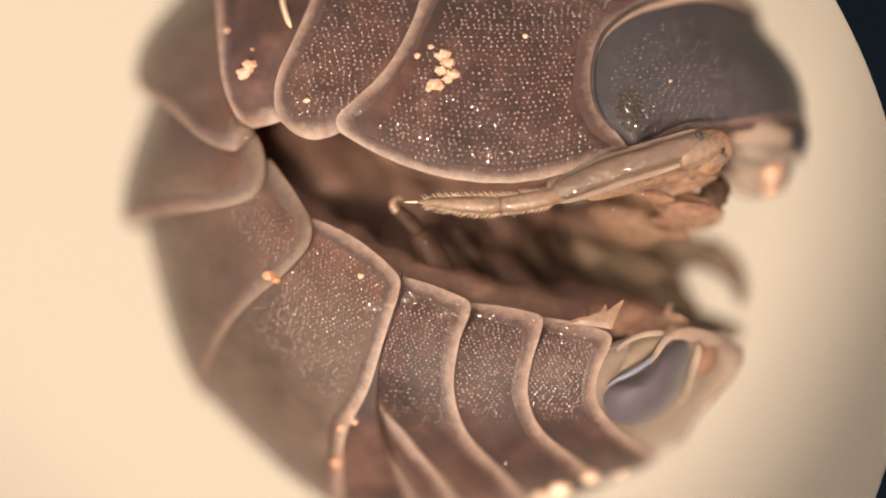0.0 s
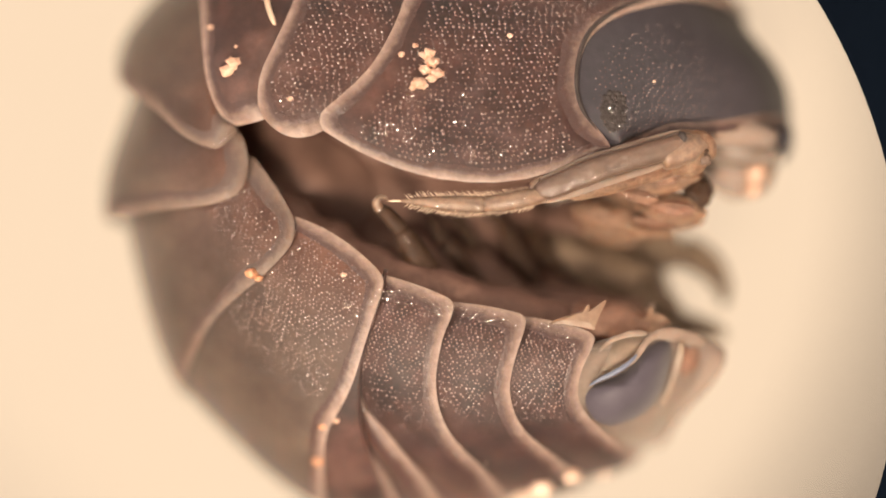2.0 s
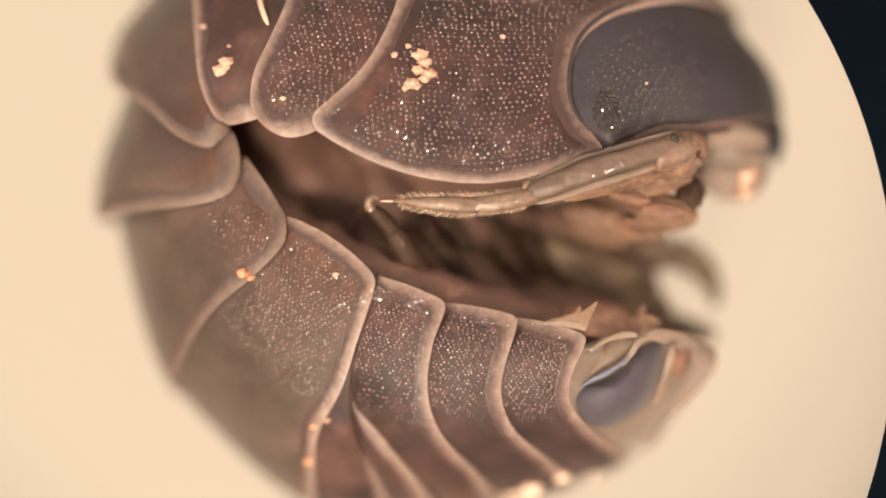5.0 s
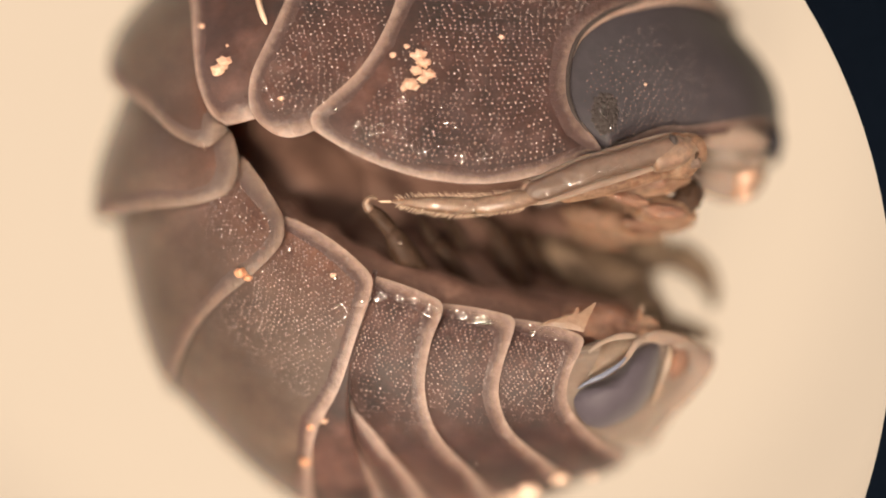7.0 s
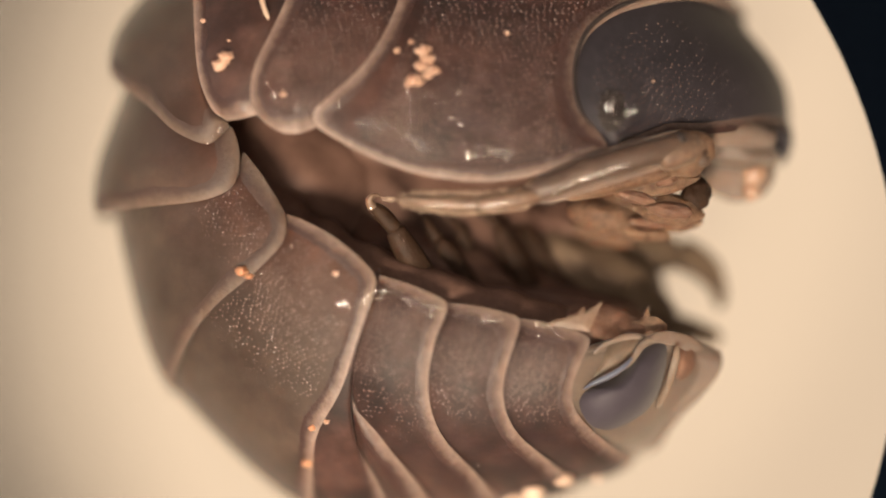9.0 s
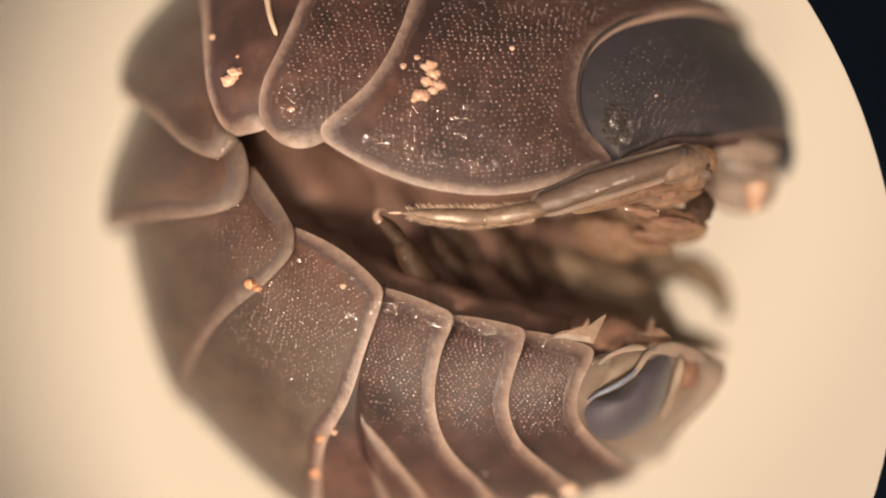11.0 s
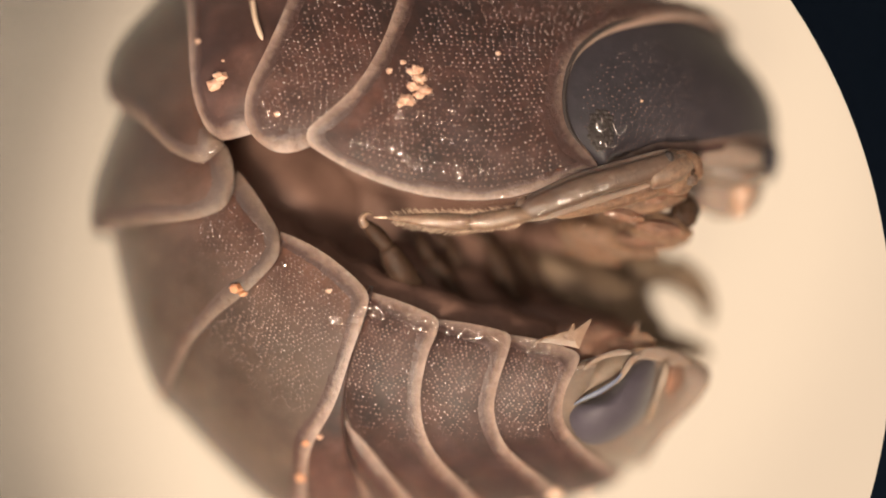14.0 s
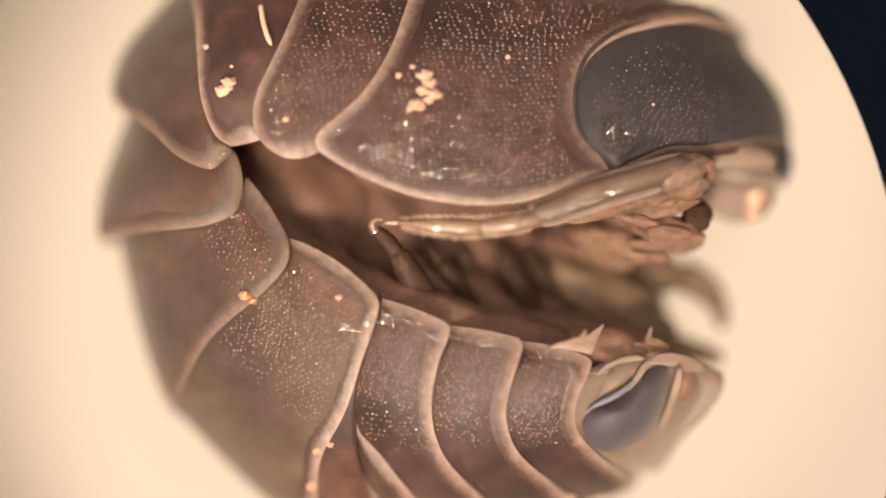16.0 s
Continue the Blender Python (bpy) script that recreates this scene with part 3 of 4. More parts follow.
# ---- head ----
BROW = margin_curve((4.75, [(1.877, 1.155), (2.104, 1.233), (2.503, 1.381), (2.916, 1.393), (3.356, 1.452), (3.803, 1.512), (4.187, 1.436)]))
SOCKET = [p - outward(p) * 0.06 for p in CURVES[0]]
head = back_plate(30, BROW, SOCKET, (0, 0), 0.07, 0.72, "dark grey domed head with fine tubercles", M_HEAD, "head", 0.22, 0.0, None, (0.05, 0.8), 0.85, 0.0, -0.13)
part("brow", rim_band((BROW + [Vector((p.x, p.y, 2 * MID - p.z)) for p in BROW[-2::-1]])[::3], 0.13, 0.10, 41), head, "pale beige front edge of the head")
EX, EY = 1.83, 1.53
eye_rows = []
for i in range(7):
    for j in range(20):
        r, a = i / 6, 2 * math.pi * j / 20
        q = perch(EX + 0.15 * r * math.cos(a) + 0.001, EY + 0.235 * r * math.sin(a))
        eye_rows.append(Vector(q) + Vector((0, 0, 0.012 * (1 - r * r) + 0.001)))
eye = part("eye", mesh_of("eye", eye_rows, grid_faces(7, 20, True), M_EYE), bug, "dark compound eye of glossy facets")
rng = random.Random(17)
for a in range(8):
    for b in range(7):
        qx = EX + (b - 3) * 0.062 + (a % 2) * 0.031 + rng.uniform(-0.016, 0.016)
        qy = EY + (a - 3.5) * 0.06 + rng.uniform(-0.016, 0.016)
        d = ((qx - EX) / 0.15) ** 2 + ((qy - EY) / 0.235) ** 2
        if d < 1.0:
            c = perch(qx, qy)
            lump("facet", (qx, qy, c[2] + 0.012 * (1 - d) + rng.uniform(-0.008, 0.002)), (0.033 * rng.uniform(0.85, 1.15), 0.031, 0.010), M_EYE, eye, "", 0.08, 2.0, a * 9 + b, 2)

# ---- feelers ----
feeler = limb("feeler", [(2.844, 1.18, 4.75, 0.15), (2.639, 1.085, 4.85, 0.17), (2.345, 0.999, 4.9, 0.15)], M_FEELER, bug, "segmented feeler with a hairy whip")
limb("feeler_segment", [(2.767, 1.226, 4.85, 0.11), (2.336, 1.079, 4.98, 0.13), (1.693, 0.897, 5.05, 0.14), (1.12, 0.674, 5.05, 0.135), (0.898, 0.624, 5.02, 0.11)], M_FEELER_DARK, feeler, "grey-brown glossy stalk", 26, 16, 0.8, 0.12)
limb("feeler_segment", [(1.091, 0.606, 5, 0.08), (0.835, 0.554, 5.02, 0.108), (0.548, 0.503, 5.02, 0.108), (0.325, 0.491, 5, 0.092)], M_FEELER, feeler, "pale beige hairy joint", 20, 14)
limb("feeler_segment", [(0.389, 0.491, 5, 0.088), (0.102, 0.491, 5.02, 0.1), (-0.217, 0.51, 5.02, 0.088), (-0.44, 0.529, 5, 0.056), (-0.599, 0.536, 5, 0.016)], M_FEELER, feeler, "pale beige pointed hairy tip", 24, 14)
limb("stalk_edge", [(2.607, 1.316, 4.85, 0.03), (2.214, 1.19, 4.93, 0.045), (1.571, 0.996, 4.97, 0.05), (1.06, 0.773, 4.97, 0.05), (0.881, 0.696, 4.97, 0.04)], M_EDGE, feeler, "pale edge of the stalk", 22, 8, 0.7)
limb("stalk_edge", [(2.607, 1.002, 4.85, 0.03), (2.215, 0.877, 4.92, 0.045), (1.7, 0.722, 4.96, 0.05), (1.22, 0.569, 4.96, 0.05), (0.933, 0.518, 4.96, 0.04)], M_EDGE, feeler, "pale edge of the stalk", 22, 8, 0.7)
limb("bristle", [(-0.568, 0.536, 5, 0.014), (-0.663, 0.536, 5, 0.012), (-0.74, 0.536, 5, 0.006)], M_HAIR, feeler, "pale bristle", 6, 6)
lump("joint", (0.93, 0.665, 4.98), (0.075, 0.125, 0.06), M_FEELER, feeler, "pale swollen joint", 0.15, 1.6, 9, 3, (0, 0, -25))
limb("second_stalk", [(2.799, 1.013, 4.6, 0.12), (2.232, 0.832, 4.75, 0.12), (1.647, 0.663, 4.8, 0.11), (1.294, 0.573, 4.8, 0.07)], M_MOUTH, feeler, "", 20, 12)


def bristles(parent, line, width, count, length, seed):
    """Short pale hairs along both edges of a feeler, leaning to its tip."""
    rng = random.Random(seed)
    path = spline(line, 60)
    for i in range(count):
        k = 2 + (i * 56) // count
        p, t = path[k], (path[k + 1] - path[k - 1]).normalized()
        w = width(k / 59)
        for sgn in (-1, 1):
            side = t.cross(Vector((0, 0, 1))) * sgn
            q = p + side * (w * 0.9) + Vector((0, 0, rng.uniform(-0.05, 0.06)))
            tip = q + side * length * rng.uniform(0.7, 1.2) + t * length * rng.uniform(0.7, 1.3) + Vector((0, 0, rng.uniform(-0.03, 0.03)))
            v, f = tube([q, q.lerp(tip, 0.5), tip], [0.006, 0.0045, 0.0016], 5)
            part("bristle", mesh_of("bristle", v, f, M_HAIR), parent)


bristles(feeler, [(0.389, 0.491, 5), (0.102, 0.491, 5.02), (-0.217, 0.51, 5.02), (-0.536, 0.536, 5)], lambda u: 0.088 * (1 - u ** 3) + 0.015, 34, 0.056, 3)
bristles(feeler, [(0.931, 0.568, 5), (0.675, 0.522, 5.02), (0.357, 0.491, 5)], lambda u: 0.1, 20, 0.052, 4)

rng = random.Random(8)
for line, count, rad in (([(2.013, 0.962, 5.03), (1.629, 0.846, 5.05), (1.12, 0.63, 5.05)], 26, 0.128), ([(0.867, 0.554, 5.02), (0.548, 0.503, 5.02), (0.357, 0.491, 5)], 18, 0.108), ([(0.293, 0.491, 5.01), (0.102, 0.491, 5.02), (-0.217, 0.51, 5.02)], 14, 0.098)):
    path = spline(line, count)
    # beads turned to the lamp draw the feeler's glints
    spots = []
    for p in path:
        n = (LAMPWARD + Vector((rng.gauss(0, 0.05), rng.gauss(0, 0.06), 0))).normalized()
        spots.append((p + n * rad * (0.87 if rad > 0.11 else 1.04) + Vector((0, rng.uniform(-0.035, 0.02), 0)), n, rng.uniform(0.6, 1.4)))
    v, f = beads(spots, 0.0155 if rad > 0.11 else 0.012, 0.1)
    part("glint_bead", mesh_of("glint_bead", v, f, M_GLINT), feeler, "clear wet beads put in as glints", kind="stuff")

# ---- mouthparts and brow ----
lump("upper_lip", (3.42, 0.93, 3.45), (0.46, 0.36, 0.4), M_EDGE, bug, "pale brown translucent upper lip", 0.15, 1.5, 4, 4, (0, 0, -8))
lump("cheek", (3.40, 1.13, 3.72), (0.50, 0.20, 0.34), M_END, bug, "greyish brown fold between brow and lip", 0.12, 1.5, 7, 4, (0, 0, -6))
limb("lip_band", [(2.98, 1.31, 4.25, 0.13), (3.44, 1.325, 4.1, 0.16), (3.82, 1.27, 3.8, 0.12)], M_EDGE, bug, "pale beige band under the brow", 14, 12)
lump("snout", (3.988, 1.318, 3.2), (0.16, 0.3, 0.4), M_HEAD, bug, "dark grey snout edge", 0.2, 1.5, 6, 3)
palp = lump("orange_palp", (3.60, 0.90, 3.75), (0.16, 0.17, 0.16), M_PEACH, bug, "orange palp with a pale tip", 0.2, 1.5, 5, 4)
lump("tip", (3.58, 0.71, 3.75), (0.11, 0.15, 0.12), M_PEACH, palp, "pale peach tip", 0.15, 1.5, 8, 4)
for i, (c, s, tz) in enumerate([
        ((2.683, 1.071, 4.75), (0.314, 0.261, 0.200), 20),
        ((2.387, 0.724, 4.5), (0.490, 0.131, 0.150), 12),
        ((1.829, 0.369, 4.05), (0.44, 0.2, 0.2), -12),
        ((2.529, 0.452, 4.4), (0.405, 0.176, 0.200), -8),
        ((2.24, 0.193, 4), (0.359, 0.105, 0.180), -6),
        ((1.848, 0.194, 3.6), (0.392, 0.157, 0.200), -14),
        ((2.728, 0.285, 4.1), (0.222, 0.092, 0.160), 10),
        ((2.02, 0.5, 3.85), (0.55, 0.27, 0.3), 5)]):
    lump("mouthpart", c, s, M_MOUTH, bug, "translucent pinkish brown mouthpart lobe", 0.16, 1.6, i + 10, 4, (0, 0, tz))
for i, (c, s, tz) in enumerate([((2.461, 0.773, 4.6), (0.170, 0.078, 0.100), 8),
                                ((2.83, 0.609, 4.4), (0.180, 0.215, 0.160), -24),
                                ((2.543, 0.429, 4.56), (0.261, 0.092, 0.100), -6),
                                ((2.122, 0.592, 4.55), (0.261, 0.078, 0.100), -14),
                                ((2.32, 0.304, 4.2), (0.235, 0.065, 0.100), -8)]):
    lump("palp", c, s, M_LEG if i == 1 else M_PALP, bug, "brown translucent jaw palp", 0.22, 1.8, i + 30, 4, (0, 0, tz))
# a solid dark lump stands in for the shade inside a pit
lump("feeler_pit_lump", (2.606, 1.233, 4.97), (0.045, 0.07, 0.05), M_EYE, feeler, "dark lump drawn as a shaded pit at the feeler's base", 0.2, 2, 3, 3, (0, 0, 25))
# the last two, in the leg's dark brown, are drawn for small pits
for x, y, z, r, mat in ((2.755, 1.11, 4.9, 0.07, M_HAIR), (2.60, 0.98, 4.88, 0.06, M_FEELER_DARK), (2.86, 0.98, 4.86, 0.07, M_FEELER_DARK), (2.72, 1.02, 4.9, 0.05, M_LEG), (2.85, 1.07, 4.88, 0.045, M_LEG)):
    lump("feeler_knob", (x, y, z), (r * 1.2, r, r * 0.6), mat, feeler, "", 0.35, 2.2, int(x * 100), 3)

# ---- underside and legs ----
lump("gut", (1.788, -0.272, 2.9), (1.0, 0.5, 0.8), M_HOOK, bug, "dark olive soft underside near the mouth", 0.2, 1.8, 13, 4, (0, 0, -25))
lump("belly_fold", (0.81, -0.552, 2.9), (1.25, 0.5, 0.85), M_BELLY, bug, "dark brown fold of the underside", 0.2, 1.8, 15, 3, (0, 0, -14))
lump("gullet", (1.503, 0.25, 3), (0.5, 0.4, 0.45), M_BELLY, bug, "dark brown soft tissue behind the jaws", 0.2, 1.8, 14, 3)
lump("belly_fold", (-1.818, 0.833, 3.2), (1.25, 0.9, 0.9), M_BELLY, bug, "dark brown fold of the underside", 0.12, 1.8, 16, 4, (0, 0, -40))
lump("belly_fold", (1.536, -0.741, 3.55), (0.85, 0.28, 0.5), M_BELLY, bug, "dark brown fold of the underside", 0.2, 1.8, 17, 4, (0, 0, -10))
lump("belly_fold", (-0.164, -0.198, 3.45), (1.15, 0.42, 0.6), M_BELLY, bug, "dark brown fold of the underside", 0.2, 1.8, 18, 4, (0, 0, -20))
limb("belly_edge", [(-2.389, 1.201, 3.7, 0.16), (-2.12, 0.607, 3.9, 0.26), (-1.524, 0.06, 4.2, 0.3), (-0.69, -0.372, 4.35, 0.32), (0.106, -0.657, 4.35, 0.33), (0.971, -0.832, 4.3, 0.3), (1.714, -0.998, 4.0, 0.2)], M_BELLY, bug, "brown soft skin under the plate edges", 40, 14, 1.0, 0.3)
limb("belly_edge", [(-2.304, 1.467, 3.4, 0.14), (-1.49, 1.4, 3.5, 0.26), (-0.558, 1.1, 3.5, 0.28), (0.438, 0.98, 3.5, 0.28), (1.44, 1.04, 3.5, 0.2)], M_BELLY, bug, "brown soft skin under the plate edges", 36, 14, 1.0, 0.3)
lump("belly", (-1.006, 0.321, 2.9), (2.45, 1.6, 0.9), M_BELLY, bug, "dark brown soft underside inside the curl", 0.12, 1.8, 3, 4, (0, 0, -18))


def leg(pts_list, mat, label, claw=None):
    first = None
    for pts in pts_list:
        ob = limb("leg" if first is None else "leg_segment", pts, mat, first or bug, label if first is None else "", 16, 10, 0.8, 0.2)
        first = first or ob
    if claw:
        limb("claw", claw, M_FEELER, first, "pale claw", 12, 8)
    return first


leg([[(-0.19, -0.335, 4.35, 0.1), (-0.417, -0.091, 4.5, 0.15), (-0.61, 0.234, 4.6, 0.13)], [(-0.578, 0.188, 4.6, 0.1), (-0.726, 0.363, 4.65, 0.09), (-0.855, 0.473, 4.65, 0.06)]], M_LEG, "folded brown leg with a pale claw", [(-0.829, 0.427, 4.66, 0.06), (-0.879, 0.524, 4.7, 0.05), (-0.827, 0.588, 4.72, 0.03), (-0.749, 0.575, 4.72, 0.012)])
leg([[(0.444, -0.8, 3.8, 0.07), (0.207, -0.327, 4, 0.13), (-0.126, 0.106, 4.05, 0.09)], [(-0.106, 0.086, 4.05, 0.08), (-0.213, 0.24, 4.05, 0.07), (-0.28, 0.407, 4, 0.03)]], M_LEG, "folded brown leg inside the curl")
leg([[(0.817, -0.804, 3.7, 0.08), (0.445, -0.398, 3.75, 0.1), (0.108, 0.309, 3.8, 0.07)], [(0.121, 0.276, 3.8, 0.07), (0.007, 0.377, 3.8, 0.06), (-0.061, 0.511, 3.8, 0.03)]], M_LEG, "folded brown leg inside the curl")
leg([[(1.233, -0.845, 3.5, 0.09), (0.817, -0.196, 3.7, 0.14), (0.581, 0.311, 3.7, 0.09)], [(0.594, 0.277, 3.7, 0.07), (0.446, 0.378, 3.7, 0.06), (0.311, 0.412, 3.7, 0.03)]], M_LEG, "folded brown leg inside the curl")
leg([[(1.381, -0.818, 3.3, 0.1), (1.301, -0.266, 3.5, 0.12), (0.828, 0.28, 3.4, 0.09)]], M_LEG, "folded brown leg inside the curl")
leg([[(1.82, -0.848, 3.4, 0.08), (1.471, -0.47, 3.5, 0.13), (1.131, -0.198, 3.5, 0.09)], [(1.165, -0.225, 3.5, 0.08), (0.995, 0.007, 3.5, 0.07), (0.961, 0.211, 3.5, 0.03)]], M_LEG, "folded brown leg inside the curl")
leg([[(2.102, -0.818, 3.3, 0.14), (1.888, -0.404, 3.4, 0.17), (1.546, 0.075, 3.4, 0.12)]], M_HOOK, "folded dark olive leg inside the curl")
leg([[(1.781, 0.007, 3, 0.2), (2.338, -0.028, 3, 0.24), (2.825, -0.063, 3, 0.22)], [(2.767, -0.028, 2.9, 0.2), (3.129, -0.203, 2.8, 0.18), (3.339, -0.486, 2.7, 0.13), (3.367, -0.754, 2.7, 0.05)]], M_HOOK, "dark olive hooked leg hanging out of the curl")
leg([[(1.719, -0.412, 2.9, 0.2), (2.147, -0.695, 2.8, 0.2), (2.568, -0.835, 2.8, 0.18)], [(2.497, -0.835, 2.8, 0.16), (2.918, -0.975, 2.8, 0.15), (3.374, -1.115, 2.8, 0.08)]], M_HOOK, "dark olive leg resting along the tail")
leg([[(1.781, -0.202, 3, 0.22), (2.208, -0.342, 2.9, 0.22), (2.557, -0.552, 2.9, 0.14)]], M_HOOK, "dark olive leg inside the curl")

# ---- tail ----
def flake(name, outline, height, thick, mat, label):
    """A thin ragged flap with an outline of its own, swollen a little along its middle."""
    n = len(outline)
    mid = Vector((sum(p[0] for p in outline) / n, sum(p[1] for p in outline) / n, 0))
    verts, faces = [], []
    for ring_at, z in ((0.0, 0.0), (0.0, 1.0), (0.45, 1.15)):
        for p in outline:
            q = Vector((p[0], p[1], 0)).lerp(mid, ring_at)
            verts.append((q.x, q.y, height + thick * (z - 1)))
    for r in range(2):
        for k in range(n):
            faces.append((r * n + k, r * n + (k + 1) % n, (r + 1) * n + (k + 1) % n, (r + 1) * n + k))
    faces.append(tuple(2 * n + k for k in range(n)))
    faces.append(tuple(range(n))[::-1])
    return part(name, mesh_of(name, verts, faces, mat, False), bug, label)


flake("tail_spike", [(1.031, -0.891), (1.14, -0.839), (1.224, -0.801), (1.32, -0.782), (1.384, -0.756), (1.461, -0.737), (1.512, -0.666), (1.538, -0.653), (1.544, -0.718), (1.614, -0.692), (1.679, -0.641), (1.736, -0.596), (1.723, -0.641), (1.691, -0.711), (1.653, -0.788), (1.614, -0.878), (1.595, -0.942), (1.448, -0.91), (1.288, -0.891)], 4.9, 0.05, M_AMBER, "pale amber toothed tail spike")
lobe = flake("tail_lobe", [(2.009, -1.037), (1.989, -0.881), (2.061, -0.809), (2.172, -0.828), (2.237, -0.776), (2.283, -0.685), (2.315, -0.776), (2.394, -0.783), (2.505, -0.867), (2.518, -1.037)], 4.5, 0.06, M_MOUTH, "pinkish translucent ragged tail lobe")
limb("bristle", [(2.269, -0.798, 4.25, 0.03), (2.305, -0.731, 4.28, 0.02), (2.323, -0.651, 4.3, 0.006)], M_HAIR, lobe, "", 6, 6)
limb("bristle", [(2.117, -0.838, 4.25, 0.02), (2.081, -0.797, 4.28, 0.015), (2.047, -0.77, 4.3, 0.006)], M_HAIR, lobe, "", 6, 6)
lump("tail_root", (1.841, -1, 4.15), (0.6, 0.36, 0.45), M_PALP, bug, "brown soft tissue at the root of the tail", 0.25, 1.8, 19, 4, (0, 0, -8))
TAIL_EDGE = CURVES[13]
back_plate(31, FRONTS[12], TAIL_EDGE, (0.0, 0.17), 0, 0, "greyish brown translucent end plate of the tail", M_END, "end_plate", 0.05, 0.02, 0.22, rim_mat=M_EDGE)


def dome(name, outline, z, h, slope, mat, label, power=2.5):
    """A smooth low dome over a closed outline of the plan, leaning by slope (rise per step along x and y)."""
    ring_of = spline([(p[0], p[1], 0) for p in outline] + [(outline[0][0], outline[0][1], 0)], 49)[:-1]
    mid = sum(ring_of, Vector()) / 48
    verts = []
    for i in range(13):
        r = math.sin(math.pi / 2 * i / 12)
        for q in ring_of:
            p = mid.lerp(q, r)
            up = z + h * (1 - r ** power) + slope[0] * (p.x - mid.x) + slope[1] * (p.y - mid.y)
            verts.append(Vector((p.x, p.y, up + 0.015 * noise.noise(Vector((p.x * 3, p.y * 3, z))))))
    return part(name, mesh_of(name, verts, grid_faces(13, 48, True), mat), bug, label)


dome("tail_plate", [(1.597, -1.578), (1.844, -1.481), (2.039, -1.338), (2.208, -1.149), (2.377, -1.084), (2.506, -1.11), (2.532, -1.292), (2.481, -1.5), (2.416, -1.682), (2.286, -1.864), (2.084, -1.994), (1.825, -2.071), (1.623, -1.994), (1.506, -1.812), (1.513, -1.662)], 4.52, 0.30, (-0.40, 0.22), M_TAIL, "dark bluish grey smooth tail plate", 2.6)
# a glossy bluish ridge stands in for the plate's streak of reflected light
limb("tail_highlight", [(1.533, -1.591, 4.78, 0.01), (1.645, -1.516, 4.84, 0.022), (1.822, -1.431, 4.87, 0.028), (1.99, -1.322, 4.86, 0.024), (2.096, -1.215, 4.82, 0.012)], M_TAIL_HIGHLIGHT, bug, "bluish glossy ridge drawn as the highlight of the tail plate", 20, 12, 0.55, 0.2)
dome("tail_stem", [(1.496, -1.619), (1.548, -1.464), (1.625, -1.296), (1.716, -1.167), (1.845, -1.064), (2.012, -1.006), (2.18, -0.993), (2.245, -1.038), (2.154, -1.167), (2.025, -1.316), (1.806, -1.438), (1.625, -1.542)], 4.70, 0.10, (0.0, 0.05), M_STEM, "brown translucent stem of the tail plate", 2.2)
limb("stem_edge", [(1.635, -1.203, 4.8, 0.0195), (1.748, -1.099, 4.83, 0.026), (1.889, -1.028, 4.84, 0.0292), (2.044, -0.99, 4.83, 0.0325), (2.201, -0.991, 4.8, 0.0228)], M_EDGE, bug, "pale upper edge of the tail stem", 24, 10, 0.4, 0.25)
limb("stem_edge", [(2.006, -1.357, 4.82, 0.013), (2.109, -1.215, 4.82, 0.0325), (2.214, -1.062, 4.8, 0.0325), (2.327, -1.025, 4.76, 0.0195)], M_EDGE, bug, "pale lower edge of the tail stem", 22, 10, 0.4, 0.25)
limb("stem_edge", [(1.715, -1.167, 4.76, 0.013), (1.623, -1.314, 4.78, 0.0325), (1.534, -1.515, 4.76, 0.0325), (1.474, -1.707, 4.7, 0.0195)], M_STEM, bug, "pale fold at the stem's root", 16, 10, 0.4, 0.2)
limb("tail_margin", [(2.22, -1.052, 4.74, 0.03), (2.368, -1.009, 4.68, 0.07), (2.59, -1.028, 4.55, 0.08), (2.797, -1.11, 4.35, 0.08), (2.961, -1.255, 4.1, 0.08), (3.04, -1.4, 3.9, 0.05)], M_EDGE, bug, "pale pinkish margin of the tail", 30, 12, 0.2, 0.25)
limb("tail_band", [(2.608, -1.096, 4.62, 0.03), (2.595, -1.239, 4.62, 0.045), (2.55, -1.438, 4.56, 0.05), (2.496, -1.64, 4.46, 0.045), (2.417, -1.833, 4.34, 0.02)], M_STEM, bug, "pale narrow band across the tail plate", 18, 10, 0.2, 0.3)
dome("tail_hollow", [(2.647, -1.186), (2.739, -1.133), (2.843, -1.199), (2.856, -1.337), (2.778, -1.461), (2.66, -1.513), (2.607, -1.402)], 4.34, 0.08, (-0.25, 0.1), M_PALP, "dim brown hollow beside the tail plate", 2.0)

# ---- glints: clear wet beads turned to the lamp ----
def glint_beads(places, seed, lift=0.014, size=0.0155):
    """Small clear beads put in as glints, strewn round places of the plan: ((x, y), half length, half width, turn,
    count).
    """
    rng = random.Random(seed)
    found = []
    for (x, y), a, b, turn, count in places:
        k = 1.05 if y < 0 else 0.95
        ct, st = math.cos(radians(turn)), math.sin(radians(turn))
        for _i in range(count * (3 if y < 0 else 2)):
            p, q = rng.gauss(0, 0.6) * a, rng.gauss(0, 0.6) * b
            c, nrm = surface_at(x + p * ct - q * st, y + p * st + q * ct)
            if any((c - o[0]).length < (0.048 if y < 0 else 0.06) for o in found):
                continue
            nrm = (nrm * 0.12 + LAMPWARD + Vector((rng.gauss(0, 0.05), rng.gauss(0, 0.05), 0))).normalized()
            found.append((c + nrm * lift, nrm, k * rng.choice((0.6, 0.8, 0.9, 1.1, 1.5))))
    v, f = beads(found, size, 0.1)
    return mesh_of("glint_bead", v, f, M_GLINT)


